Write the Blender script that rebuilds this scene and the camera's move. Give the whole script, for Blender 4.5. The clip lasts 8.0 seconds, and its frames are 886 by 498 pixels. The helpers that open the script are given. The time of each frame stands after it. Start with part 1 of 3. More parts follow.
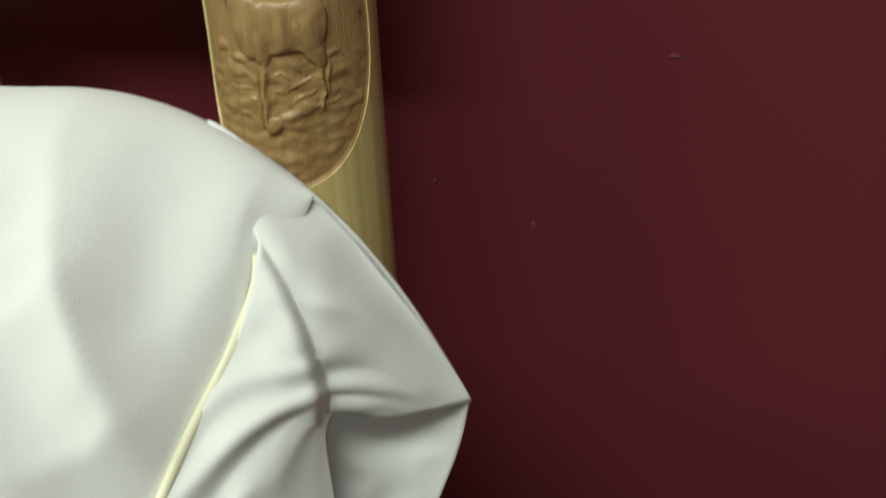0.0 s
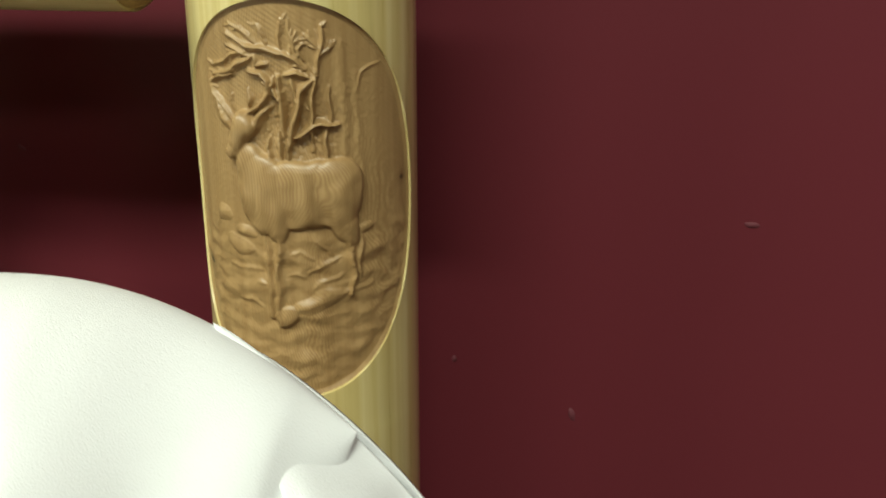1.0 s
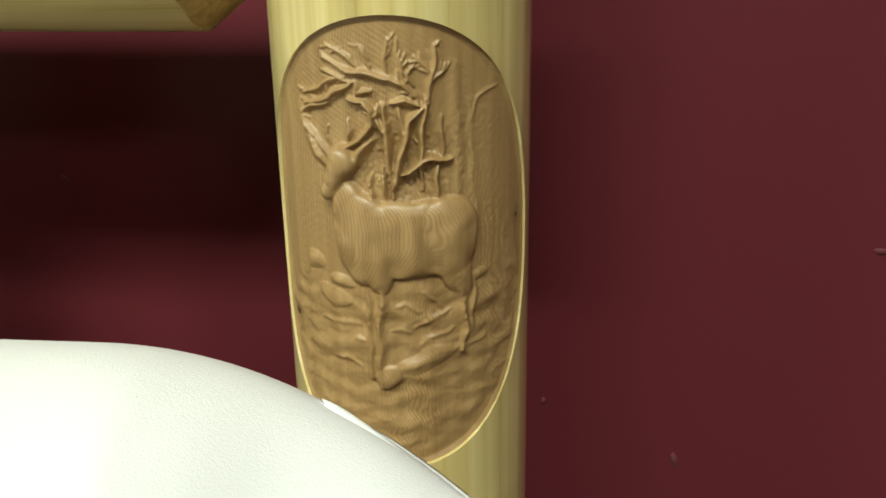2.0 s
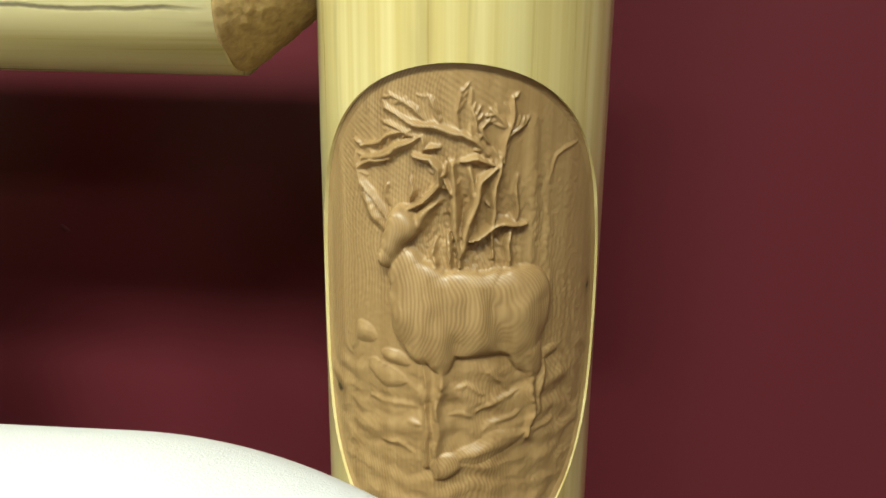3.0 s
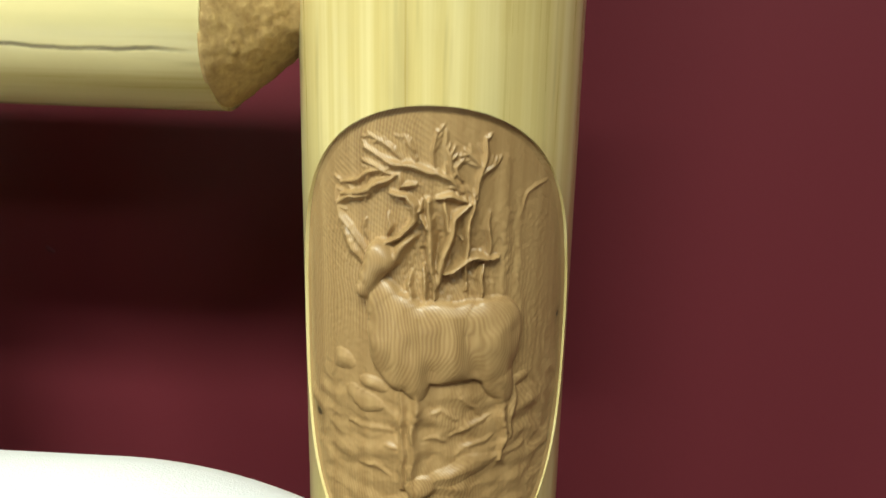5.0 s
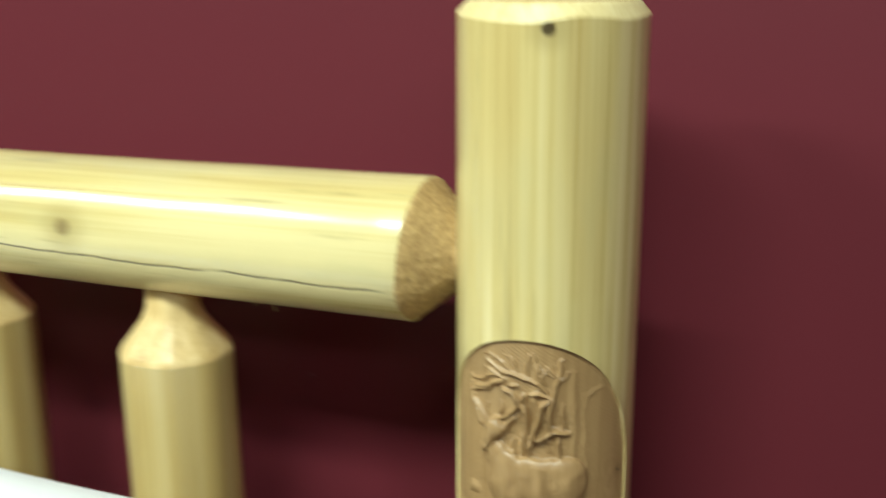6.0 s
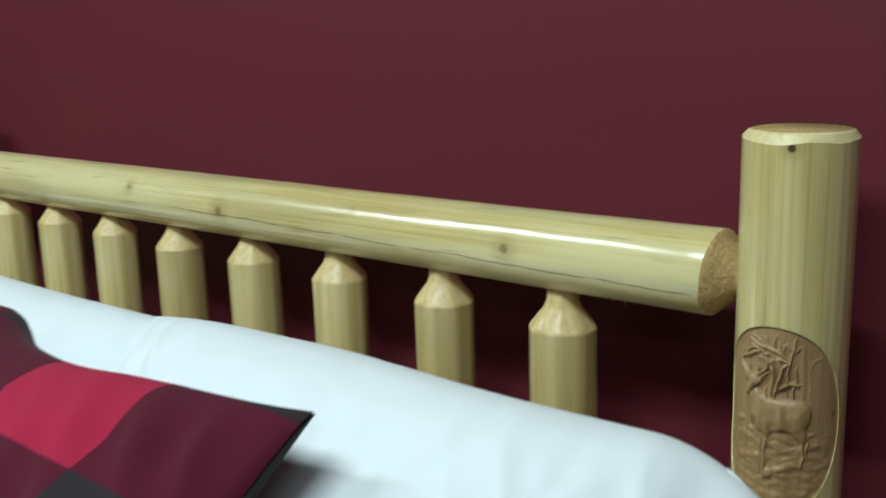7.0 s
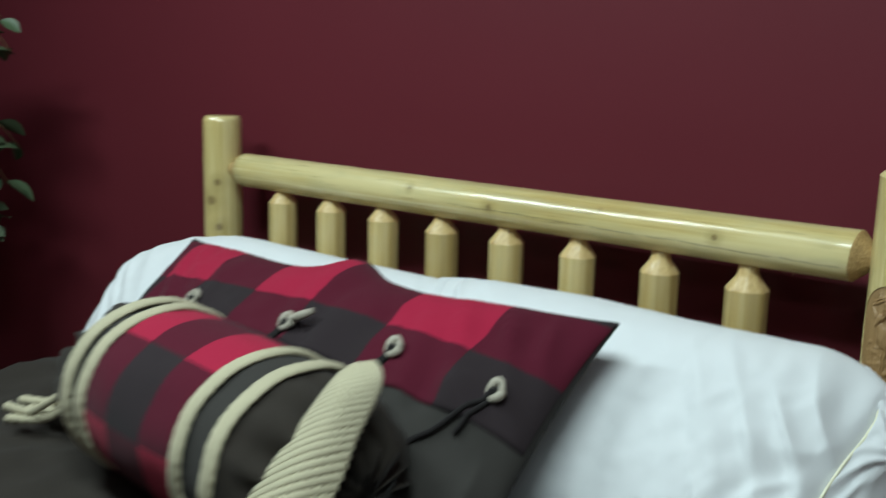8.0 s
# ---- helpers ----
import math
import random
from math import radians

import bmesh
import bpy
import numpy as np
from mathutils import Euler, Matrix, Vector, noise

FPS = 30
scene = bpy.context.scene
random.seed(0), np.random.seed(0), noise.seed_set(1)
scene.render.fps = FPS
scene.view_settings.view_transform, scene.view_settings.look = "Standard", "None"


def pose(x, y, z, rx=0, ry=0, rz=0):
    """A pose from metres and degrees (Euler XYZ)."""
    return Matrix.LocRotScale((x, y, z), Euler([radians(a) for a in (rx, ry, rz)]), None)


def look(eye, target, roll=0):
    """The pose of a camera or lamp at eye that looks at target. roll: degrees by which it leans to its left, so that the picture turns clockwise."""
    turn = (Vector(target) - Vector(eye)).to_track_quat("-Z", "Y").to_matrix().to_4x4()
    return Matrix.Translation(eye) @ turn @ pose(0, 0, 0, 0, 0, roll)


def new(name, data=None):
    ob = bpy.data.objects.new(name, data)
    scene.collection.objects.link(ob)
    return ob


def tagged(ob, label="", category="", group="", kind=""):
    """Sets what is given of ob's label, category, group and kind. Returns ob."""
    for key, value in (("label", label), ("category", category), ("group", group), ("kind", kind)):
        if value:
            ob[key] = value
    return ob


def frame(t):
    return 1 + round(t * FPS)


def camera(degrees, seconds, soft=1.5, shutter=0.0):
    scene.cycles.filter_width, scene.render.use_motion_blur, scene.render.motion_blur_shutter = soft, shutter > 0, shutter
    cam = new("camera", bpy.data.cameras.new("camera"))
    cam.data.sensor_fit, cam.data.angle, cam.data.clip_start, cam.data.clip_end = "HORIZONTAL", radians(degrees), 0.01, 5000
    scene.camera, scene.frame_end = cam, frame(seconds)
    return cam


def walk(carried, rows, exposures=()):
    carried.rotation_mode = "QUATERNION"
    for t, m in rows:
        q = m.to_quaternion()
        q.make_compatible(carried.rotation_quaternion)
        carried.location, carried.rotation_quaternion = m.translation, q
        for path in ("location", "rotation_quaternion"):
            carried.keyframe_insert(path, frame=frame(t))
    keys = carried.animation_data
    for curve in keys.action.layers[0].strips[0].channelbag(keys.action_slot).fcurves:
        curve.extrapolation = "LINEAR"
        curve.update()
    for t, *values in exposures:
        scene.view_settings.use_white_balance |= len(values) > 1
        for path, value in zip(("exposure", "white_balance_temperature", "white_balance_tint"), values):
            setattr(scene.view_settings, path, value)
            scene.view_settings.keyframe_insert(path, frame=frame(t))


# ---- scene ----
cam = camera(46.5, 8.0, shutter=0.4)
PATH = [
    (0, (0.213, -0.525, 1.106), (-0.232, 1.209, 0.214), -2.8),
    (0.2, (0.182, -0.501, 1.119), (-0.177, 1.255, 0.23), -0.9),
    (0.5, (0.172, -0.459, 1.09), (-0.247, 1.35, 0.348), -2.0),
    (1, (0.129, -0.414, 1.105), (-0.184, 1.423, 0.381), 0.1),
    (1.5, (0.105, -0.388, 1.096), (-0.234, 1.46, 0.412), -1.8),
    (2, (0.078, -0.365, 1.103), (-0.245, 1.469, 0.374), -1.1),
    (3.5, (0.036, -0.326, 1.095), (-0.199, 1.559, 0.47), 0.8),
    (4, (0.036, -0.326, 1.093), (-0.174, 1.557, 0.453), 0.8),
    (5.5, (0.062, -0.379, 1.152), (-0.218, 1.497, 0.515), 2.0),
    (6, (0.144, -0.488, 1.228), (-0.592, 1.29, 0.694), -0.4),
    (6.5, (0.273, -0.599, 1.292), (-0.973, 0.89, 0.812), -1.1),
    (6.7, (0.301, -0.662, 1.312), (-0.994, 0.788, 0.842), -1.3),
    (7, (0.335, -0.823, 1.309), (-0.958, 0.637, 0.868), -1.8),
    (7.4, (0.38, -1.06, 1.346), (-0.89, 0.425, 0.921), -1.8),
    (7.5, (0.38, -1.155, 1.372), (-0.857, 0.354, 0.934), -1.2),
    (7.8, (0.436, -1.304, 1.392), (-0.872, 0.151, 0.978), -0.1),
    (8, (0.469, -1.519, 1.373), (-0.838, -0.056, 0.982), 1.4),
]
walk(cam, [(t, look(eye, target, roll)) for t, eye, target, roll in PATH],
     exposures=[(0, -0.28, 7500, 12), (1, 0.14, 7600, 12), (2, 0.17, 7600, 12), (3.5, 0.53, 7300, 13), (4, 0.53, 7300, 13), (5.5, 0.47, 7100, 12), (6.3, 0.24, 6400, 10), (7, -0.42, 5950, 10), (7.5, -0.7, 5950, 10), (8, -0.6, 6150, 11)])

# ---- world, lamps ----
world = bpy.data.worlds.new("world")
scene.world = world
world.use_nodes = True
world.node_tree.nodes["Background"].inputs[0].default_value = (0.9, 0.95, 1.0, 1)
world.node_tree.nodes["Background"].inputs[1].default_value = 0.004


def area_lamp(name, place, target, sx, sy, watts, colour):
    data = bpy.data.lights.new(name, "AREA")
    data.shape, data.size, data.size_y, data.energy, data.color = "RECTANGLE", sx, sy, watts, colour
    ob = new(name, data)
    ob.matrix_basis = look(place, target)
    return ob


LAMP = (0.84, 1.0, 0.95)
area_lamp("ceiling_lamp", (-1.8, -1.25, 2.5), (-1.8, -1.2, 0), 1.2, 0.16, 50, LAMP)
area_lamp("ceiling_lamp_near", (-0.1, -1.35, 2.5), (-0.1, -1.3, 0), 1.2, 0.4, 53, LAMP)
# added fill from front right, no known fixture; lifts the shade beside the post
area_lamp("fill_lamp_far", (1.5, -2.4, 2.5), (1.5, -2.3, 0), 1.2, 0.4, 20, LAMP)


# ---- materials ----
class Nodes:
    """A short way to write a node material."""

    def __init__(self, name):
        self.mat = bpy.data.materials.new(name)
        self.mat.use_nodes = True
        self.tree = self.mat.node_tree
        self.bsdf = self.tree.nodes["Principled BSDF"]

    def add(self, kind, **inputs):
        n = self.tree.nodes.new(kind)
        for key, value in inputs.items():
            self.put(n.inputs[key.replace("_", " ")], value)
        return n

    def put(self, socket, value):
        if isinstance(value, bpy.types.NodeSocket):
            self.tree.links.new(value, socket)
        else:
            socket.default_value = value

    def math(self, op, a, b=0.0, c=0.0):
        n = self.tree.nodes.new("ShaderNodeMath")
        n.operation = op
        for k, v in enumerate((a, b, c)):
            self.put(n.inputs[k], v)
        return n.outputs[0]

    def coords(self):
        return self.tree.nodes.new("ShaderNodeTexCoord").outputs["Object"]

    def scaled(self, vec, sx, sy, sz):
        n = self.tree.nodes.new("ShaderNodeMapping")
        self.put(n.inputs["Vector"], vec)
        n.inputs["Scale"].default_value = (sx, sy, sz)
        return n.outputs[0]

    def noise(self, vec, scale, detail=4.0, rough=0.55):
        n = self.add("ShaderNodeTexNoise", Vector=vec, Scale=scale, Detail=detail, Roughness=rough)
        return n.outputs["Fac"]

    def ramp(self, fac, stops):
        n = self.tree.nodes.new("ShaderNodeValToRGB")
        self.put(n.inputs[0], fac)
        e = n.color_ramp.elements
        while len(e) < len(stops):
            e.new(0.5)
        for k, (p, c) in enumerate(stops):
            e[k].position, e[k].color = p, (*c, 1)
        return n.outputs[0]

    def mix(self, fac, a, b):
        n = self.tree.nodes.new("ShaderNodeMix")
        n.data_type = "RGBA"
        self.put(n.inputs[0], fac)
        self.put(n.inputs[6], a if isinstance(a, bpy.types.NodeSocket) else (*a, 1))
        self.put(n.inputs[7], b if isinstance(b, bpy.types.NodeSocket) else (*b, 1))
        return n.outputs[2]

    def step(self, value, lo, hi):
        n = self.tree.nodes.new("ShaderNodeMapRange")
        n.interpolation_type = "SMOOTHSTEP"
        self.put(n.inputs["Value"], value)
        n.inputs["From Min"].default_value, n.inputs["From Max"].default_value = lo, hi
        return n.outputs[0]

    def bump(self, height, strength, distance):
        n = self.add("ShaderNodeBump", Height=height, Strength=strength, Distance=distance)
        self.put(self.bsdf.inputs["Normal"], n.outputs[0])

    def finish(self, colour, rough, spec=0.5):
        self.put(self.bsdf.inputs["Base Color"], colour if isinstance(colour, bpy.types.NodeSocket) else (*colour, 1))
        self.put(self.bsdf.inputs["Roughness"], rough)
        self.bsdf.inputs["Specular IOR Level"].default_value = spec
        return self.mat


def wood(name, along, dark, mid, light, knots=(), crack=None, rough=0.28, ring=0.0, spec=0.5, relief=0.15, freq=4200.0, stretch=True, coat=0.8, patchy=0.6, vary=0.0, pith=(0.0, 0.0), flecks=0.0):
    """Peeled, varnished log wood; along: the axis the grain runs in. knots: (x, y, z, radius)."""
    n = Nodes(name)
    co = n.coords()
    s = [170, 170, 170]
    s["xyz".index(along)] = 2.0 if stretch else 170
    if not stretch:
        s = [330, 330, 330]
    grain = n.noise(n.scaled(co, *s), 1.0, 5.0, 0.6)
    s2 = [9, 9, 9]
    s2["xyz".index(along)] = 1.3
    broad = n.noise(n.scaled(co, *s2), 1.6, 3.0, 0.5)
    sep = n.add("ShaderNodeSeparateXYZ", Vector=co)
    cross = [n.math("SUBTRACT", sep.outputs[k], c) for k, c in zip((k for k in range(3) if k != "xyz".index(along)), pith)]
    radius = n.math("SQRT", n.math("ADD", n.math("MULTIPLY", cross[0], cross[0]), n.math("MULTIPLY", cross[1], cross[1])))
    wobble = n.math("MULTIPLY", n.noise(n.scaled(co, 16, 16, 14), 1.0, 3.0), 0.010)
    wave = n.math("SINE", n.math("MULTIPLY", n.math("ADD", radius, wobble), freq))
    seen = n.step(n.noise(n.scaled(co, 38, 38, 22), 1.0, 2.0), 0.38, 0.62)
    rings = n.math("MULTIPLY_ADD", n.math("MULTIPLY", wave, seen), 0.5, 0.5)
    fac = n.math("ADD", n.math("MULTIPLY", grain, 1.0 - ring), n.math("MULTIPLY", rings, ring * 0.6))
    fac = n.math("ADD", n.math("MULTIPLY", fac, 0.75), n.math("MULTIPLY", n.math("SUBTRACT", broad, 0.4), patchy))
    colour = n.ramp(fac, [(0.24, dark), (0.40, mid), (0.56, light)])
    if flecks:
        s3 = [120, 120, 120]
        s3["xyz".index(along)] = 9.0
        fleck = n.step(n.noise(n.scaled(co, *s3), 1.0, 3.0), 0.60, 0.74)
        colour = n.mix(n.math("MULTIPLY", fleck, flecks), colour, [c * 0.5 for c in dark])
        s4 = [26, 26, 26]
        s4["xyz".index(along)] = 7.0
        cast = n.step(n.noise(n.scaled(co, *s4), 1.0, 4.0), 0.45, 0.68)
        colour = n.mix(n.math("MULTIPLY", cast, flecks * 0.8), colour, (0.50, 0.46, 0.24))
    if vary:
        info = n.add("ShaderNodeObjectInfo")
        colour = n.mix(n.math("MULTIPLY", info.outputs["Random"], vary), colour, [c * 0.72 for c in dark])
    height = n.math("ADD", n.math("MULTIPLY", grain, 0.4), n.math("MULTIPLY", rings, ring * 0.5))
    for x, y, z, r in knots:
        d = n.add("ShaderNodeVectorMath", Vector=co)
        d.operation = "DISTANCE"
        d.inputs[1].default_value = (x, y, z)
        dist = n.math("ADD", d.outputs["Value"], n.math("MULTIPLY", n.math("SUBTRACT", grain, 0.5), r * 0.5))
        halo = n.math("SUBTRACT", 1.0, n.step(dist, r * 0.6, r * 3.2))
        core = n.math("SUBTRACT", 1.0, n.step(dist, r * 0.45, r))
        colour = n.mix(n.math("MULTIPLY", halo, 0.45), colour, [c * 0.62 for c in dark])
        colour = n.mix(n.math("MULTIPLY", core, 0.9 if r < 0.005 else 0.6), colour, (0.03, 0.018, 0.008) if r < 0.005 else (0.13, 0.075, 0.03))
        height = n.math("SUBTRACT", height, n.math("MULTIPLY", core, 0.6))
    if crack:
        # a drying crack that runs along the log's front: z = a + b x, within x0..x1
        a, b, x0, x1 = crack
        wig = n.math("MULTIPLY", n.math("SUBTRACT", n.noise(n.scaled(co, 7, 0, 0), 1.0, 6.0, 0.65), 0.5), 0.012)
        line = n.math("ABSOLUTE", n.math("SUBTRACT", sep.outputs[2], n.math("ADD", n.math("MULTIPLY_ADD", sep.outputs[0], b, a), wig)))
        mask = n.math("SUBTRACT", 1.0, n.step(line, 0.0002, 0.0011))
        mask = n.math("MULTIPLY", mask, n.step(n.noise(n.scaled(co, 30, 0, 0), 1.0, 2.0), 0.3, 0.5))
        mask = n.math("MULTIPLY", mask, n.step(sep.outputs[0], x0, x0 + 0.12))
        mask = n.math("MULTIPLY", mask, n.math("SUBTRACT", 1.0, n.step(sep.outputs[0], x1 - 0.02, x1)))
        mask = n.math("MULTIPLY", mask, n.math("LESS_THAN", sep.outputs[1], 0.0))
        colour = n.mix(n.math("MULTIPLY", mask, 0.8), colour, (0.09, 0.055, 0.02))
        height = n.math("SUBTRACT", height, n.math("MULTIPLY", mask, 1.5))
    n.bump(height, relief, 0.002)
    n.bsdf.inputs["Coat Weight"].default_value = coat
    n.bsdf.inputs["Coat Roughness"].default_value = 0.19
    return n.finish(colour, n.math("MULTIPLY_ADD", grain, 0.25, rough - 0.1), spec)


def cloth(name, colour, weave=900.0, rough=0.9, vary=0.12, sheen=0.05, strength=0.12):
    n = Nodes(name)
    co = n.coords()
    big = n.noise(co, 7.0, 4.0)
    fine = n.noise(co, weave, 2.0)
    lo, hi = [c * (1 - vary) for c in colour], [min(1, c * (1 + vary)) for c in colour]
    col = n.mix(big, lo, hi)
    n.bump(n.math("ADD", n.math("MULTIPLY", fine, 0.4), n.math("MULTIPLY", n.noise(co, 45.0, 3.0), 0.6)), strength, 0.003)
    n.bsdf.inputs["Sheen Weight"].default_value = sheen
    return n.finish(col, rough, 0.2)


DARK, MID, LIGHT = (0.51, 0.37, 0.13), (0.62, 0.495, 0.20), (0.72, 0.61, 0.30)
M_POST = wood("post_wood", "z", DARK, MID, LIGHT, knots=[(0.0113, -0.0455, 1.2, 0.0045), (-0.0395, -0.0245, 0.940, 0.0022), (0.0445, -0.0125, 0.978, 0.0015)], flecks=0.35)
M_POST_L = wood("post_wood_knotty", "z", DARK, MID, LIGHT, knots=[(0.028, -0.038, 1.03, 0.011), (0.012, -0.045, 0.985, 0.016), (0.03, -0.036, 0.92, 0.012)])
M_RAIL = wood("rail_wood", "x", DARK, MID, LIGHT, knots=[(-0.28, -0.0375, 0.004, 0.007), (-0.742, -0.0365, 0.001, 0.009), (-0.95, -0.033, 0.016, 0.006), (-0.5, -0.030, 0.021, 0.003)], crack=(-0.0162, -0.017, -0.90, -0.07), patchy=1.0, flecks=0.5)
M_SPINDLE = wood("spindle_wood", "z", (0.48, 0.32, 0.10), (0.64, 0.48, 0.19), (0.75, 0.61, 0.30), rough=0.34, vary=0.45, flecks=0.3)
M_CUT = wood("sawn_cone_wood", "z", (0.30, 0.175, 0.06), (0.43, 0.275, 0.105), (0.55, 0.375, 0.15), rough=0.75, ring=0.0, relief=0.9, stretch=False, coat=0.0)
M_CARVED = wood("carved_wood", "z", (0.24, 0.136, 0.054), (0.345, 0.21, 0.09), (0.44, 0.285, 0.128), rough=0.40, ring=0.30, relief=0.14, knots=[(-0.0375, -0.0235, 0.940, 0.0024), (0.0425, -0.0125, 0.978, 0.0016)], freq=11000.0, coat=0.12, pith=(0.02, -0.008))


M_RIM = wood("pale_cut_rim", "z", (0.62, 0.48, 0.20), (0.72, 0.59, 0.28), (0.79, 0.68, 0.36), rough=0.45, coat=0.1)
M_CUT2 = wood("cut_tenon_wood", "z", (0.42, 0.26, 0.09), (0.60, 0.42, 0.17), (0.70, 0.53, 0.25), rough=0.5, ring=0.06, relief=0.3, coat=0.2)


def wall_paint():
    n = Nodes("maroon_wall_paint")
    co = n.coords()
    big = n.noise(co, 1.1, 3.0)
    roll = n.noise(co, 160.0, 3.0)
    col = n.mix(big, (0.118, 0.0172, 0.0252), (0.145, 0.0220, 0.0318))
    n.bump(n.math("ADD", n.math("MULTIPLY", roll, 0.5), n.math("MULTIPLY", n.noise(co, 12.0, 2.0), 0.5)), 0.12, 0.002)
    return n.finish(col, 0.45, 0.3)


M_WALL = wall_paint()
M_SCUFF = cloth("scuffed_paint", (0.135, 0.034, 0.044), rough=0.6, sheen=0.0)
M_CEIL = cloth("ceiling_paint", (0.5, 0.5, 0.48), weave=200, sheen=0.0)
M_FLOOR = cloth("brown_carpet", (0.12, 0.085, 0.06), weave=600, strength=0.5)
M_SHEET = cloth("white_cotton", (0.73, 0.745, 0.76), weave=1500, vary=0.035, sheen=0.1, strength=0.22)
M_HEM = cloth("cream_piping", (0.78, 0.76, 0.58), weave=1200, vary=0.03)
M_BROWN = cloth("dark_brown_suede", (0.024, 0.019, 0.015), weave=700, vary=0.3)
M_GREY = cloth("charcoal_suede", (0.033, 0.030, 0.027), weave=700, vary=0.25)
M_CREAM = cloth("cream_knit", (0.43, 0.39, 0.27), weave=350, vary=0.2, strength=0.6)
M_HORN = cloth("bone_button", (0.37, 0.335, 0.27), weave=120, vary=0.3, rough=0.4, sheen=0)
M_CORD = cloth("black_cord", (0.012, 0.010, 0.010), weave=500)


def plaid(name, axis_u, axis_v, cell, off_u=0.0, off_v=0.0, cell_v=0.0):
    """Buffalo plaid: squares of red, dark plum and charcoal, woven along two axes of the thing."""
    n = Nodes(name)
    co = n.coords()
    sep = n.add("ShaderNodeSeparateXYZ", Vector=co)

    def stripe(k, off, size):
        at = n.math("ARCTAN2", sep.outputs[1], sep.outputs[2]) if k == "angle" else sep.outputs["xyz".index(k)]
        f = n.math("FRACT", n.math("MULTIPLY_ADD", at, 0.5 / size, off))
        return n.math("GREATER_THAN", f, 0.5)

    a, b = stripe(axis_u, off_u, cell), stripe(axis_v, off_v, cell_v or cell)
    both = n.math("ADD", a, b)
    colour = n.ramp(n.math("MULTIPLY", both, 0.5), [(0.0, (0.36, 0.013, 0.046)), (0.5, (0.082, 0.006, 0.018)), (1.0, (0.024, 0.019, 0.021))])
    ramp = colour.node.color_ramp
    ramp.interpolation = "CONSTANT"
    ramp.elements[1].position, ramp.elements[2].position = 0.25, 0.75
    fuzz = n.noise(co, 420.0, 3.0)
    dull = n.mix(n.math("MULTIPLY", fuzz, 0.22), colour, (0.04, 0.015, 0.02))
    n.bump(n.math("ADD", fuzz, n.noise(co, 40.0)), 0.2, 0.003)
    n.bsdf.inputs["Sheen Weight"].default_value = 0.05
    return n.finish(dull, 0.95, 0.15)


# ---- mesh helpers ----
def part(name, bm, material, parent=None, label="", smooth=True):
    mesh = bpy.data.meshes.new(name)
    bm.normal_update()
    bm.to_mesh(mesh)
    bm.free()
    mesh.materials.append(material)
    if smooth:
        mesh.polygons.foreach_set("use_smooth", [True] * len(mesh.polygons))
    ob = new(name, mesh)
    if parent:
        ob.parent = parent
    if label:
        tagged(ob, label)
    return ob


def thing(name, m, label, category, group="", kind=""):
    ob = new(name)
    ob.matrix_basis = m
    return tagged(ob, label, category, group, kind)


def grid(bm, nu, nv, f, closed_u=False, flip=False):
    """A sheet of nu x nv points; f(i, j) gives the place."""
    vs = [[bm.verts.new(f(i, j)) for i in range(nu)] for j in range(nv)]
    for j in range(nv - 1):
        for i in range(nu if closed_u else nu - 1):
            k = (i + 1) % nu
            q = (vs[j][i], vs[j][k], vs[j + 1][k], vs[j + 1][i])
            bm.faces.new(q[::-1] if flip else q)
    return vs


def box(bm, x0, x1, y0, y1, z0, z1, bevel=0.0):
    r = bmesh.ops.create_cube(bm, size=1)
    for v in r["verts"]:
        v.co = ((x0 + x1) / 2 + v.co.x * (x1 - x0), (y0 + y1) / 2 + v.co.y * (y1 - y0), (z0 + z1) / 2 + v.co.z * (z1 - z0))
    if bevel:
        bmesh.ops.bevel(bm, geom=bm.edges[:], offset=bevel, segments=2, affect="EDGES")


def lathe(bm, profile, axis="z", seg=48, rough=0.0, seed=0.0, facet=0.0):
    """A log turned from (position along the axis, radius) pairs, with a peeled log's unevenness."""

    def f(i, j):
        p, r = profile[j]
        a = 2 * math.pi * i / seg
        d = noise.noise((math.cos(a) * 1.6 + seed, math.sin(a) * 1.6, p * 4)) + 0.4 * noise.noise((math.cos(a) * 4, math.sin(a) * 4 + seed, p * 15))
        r = r * (1 + rough * d + facet * abs(math.sin(4 * a + seed)))
        c, s = r * math.cos(a), r * math.sin(a)
        return (c, s, p) if axis == "z" else (p, -s, c)

    vs = grid(bm, seg, len(profile), f, closed_u=True)
    bm.faces.new(vs[0][::-1])
    bm.faces.new(vs[-1])


def tube(bm, points, radius, seg=8):
    """A rope through points; radius may be a number or a list."""
    pts = [Vector(p) for p in points]
    rs = radius if isinstance(radius, (list, tuple)) else [radius] * len(pts)
    frames = []
    for k, p in enumerate(pts):
        d = (pts[min(k + 1, len(pts) - 1)] - pts[max(k - 1, 0)]).normalized()
        side = d.cross(Vector((0.13, 0.31, 0.94))).normalized()
        frames.append((p, side, d.cross(side)))
    vs = grid(bm, seg, len(pts), lambda i, j: frames[j][0] + rs[j] * (math.cos(2 * math.pi * i / seg) * frames[j][1] + math.sin(2 * math.pi * i / seg) * frames[j][2]), closed_u=True)
    bm.faces.new(vs[0][::-1])
    bm.faces.new(vs[-1])


def spread(a, b, n):
    return [a + (b - a) * k / (n - 1) for k in range(n)]


# ---- the room ----
WALL_Y = 0.112
X0, X1, Y0, ZC = -3.4, 2.6, -4.2, 2.65


def structure(name, x0, x1, y0, y1, z0, z1, material, label, category):
    bm = bmesh.new()
    box(bm, x0, x1, y0, y1, z0, z1)
    return tagged(part(name, bm, material, None, smooth=False), label, category, kind="structure")


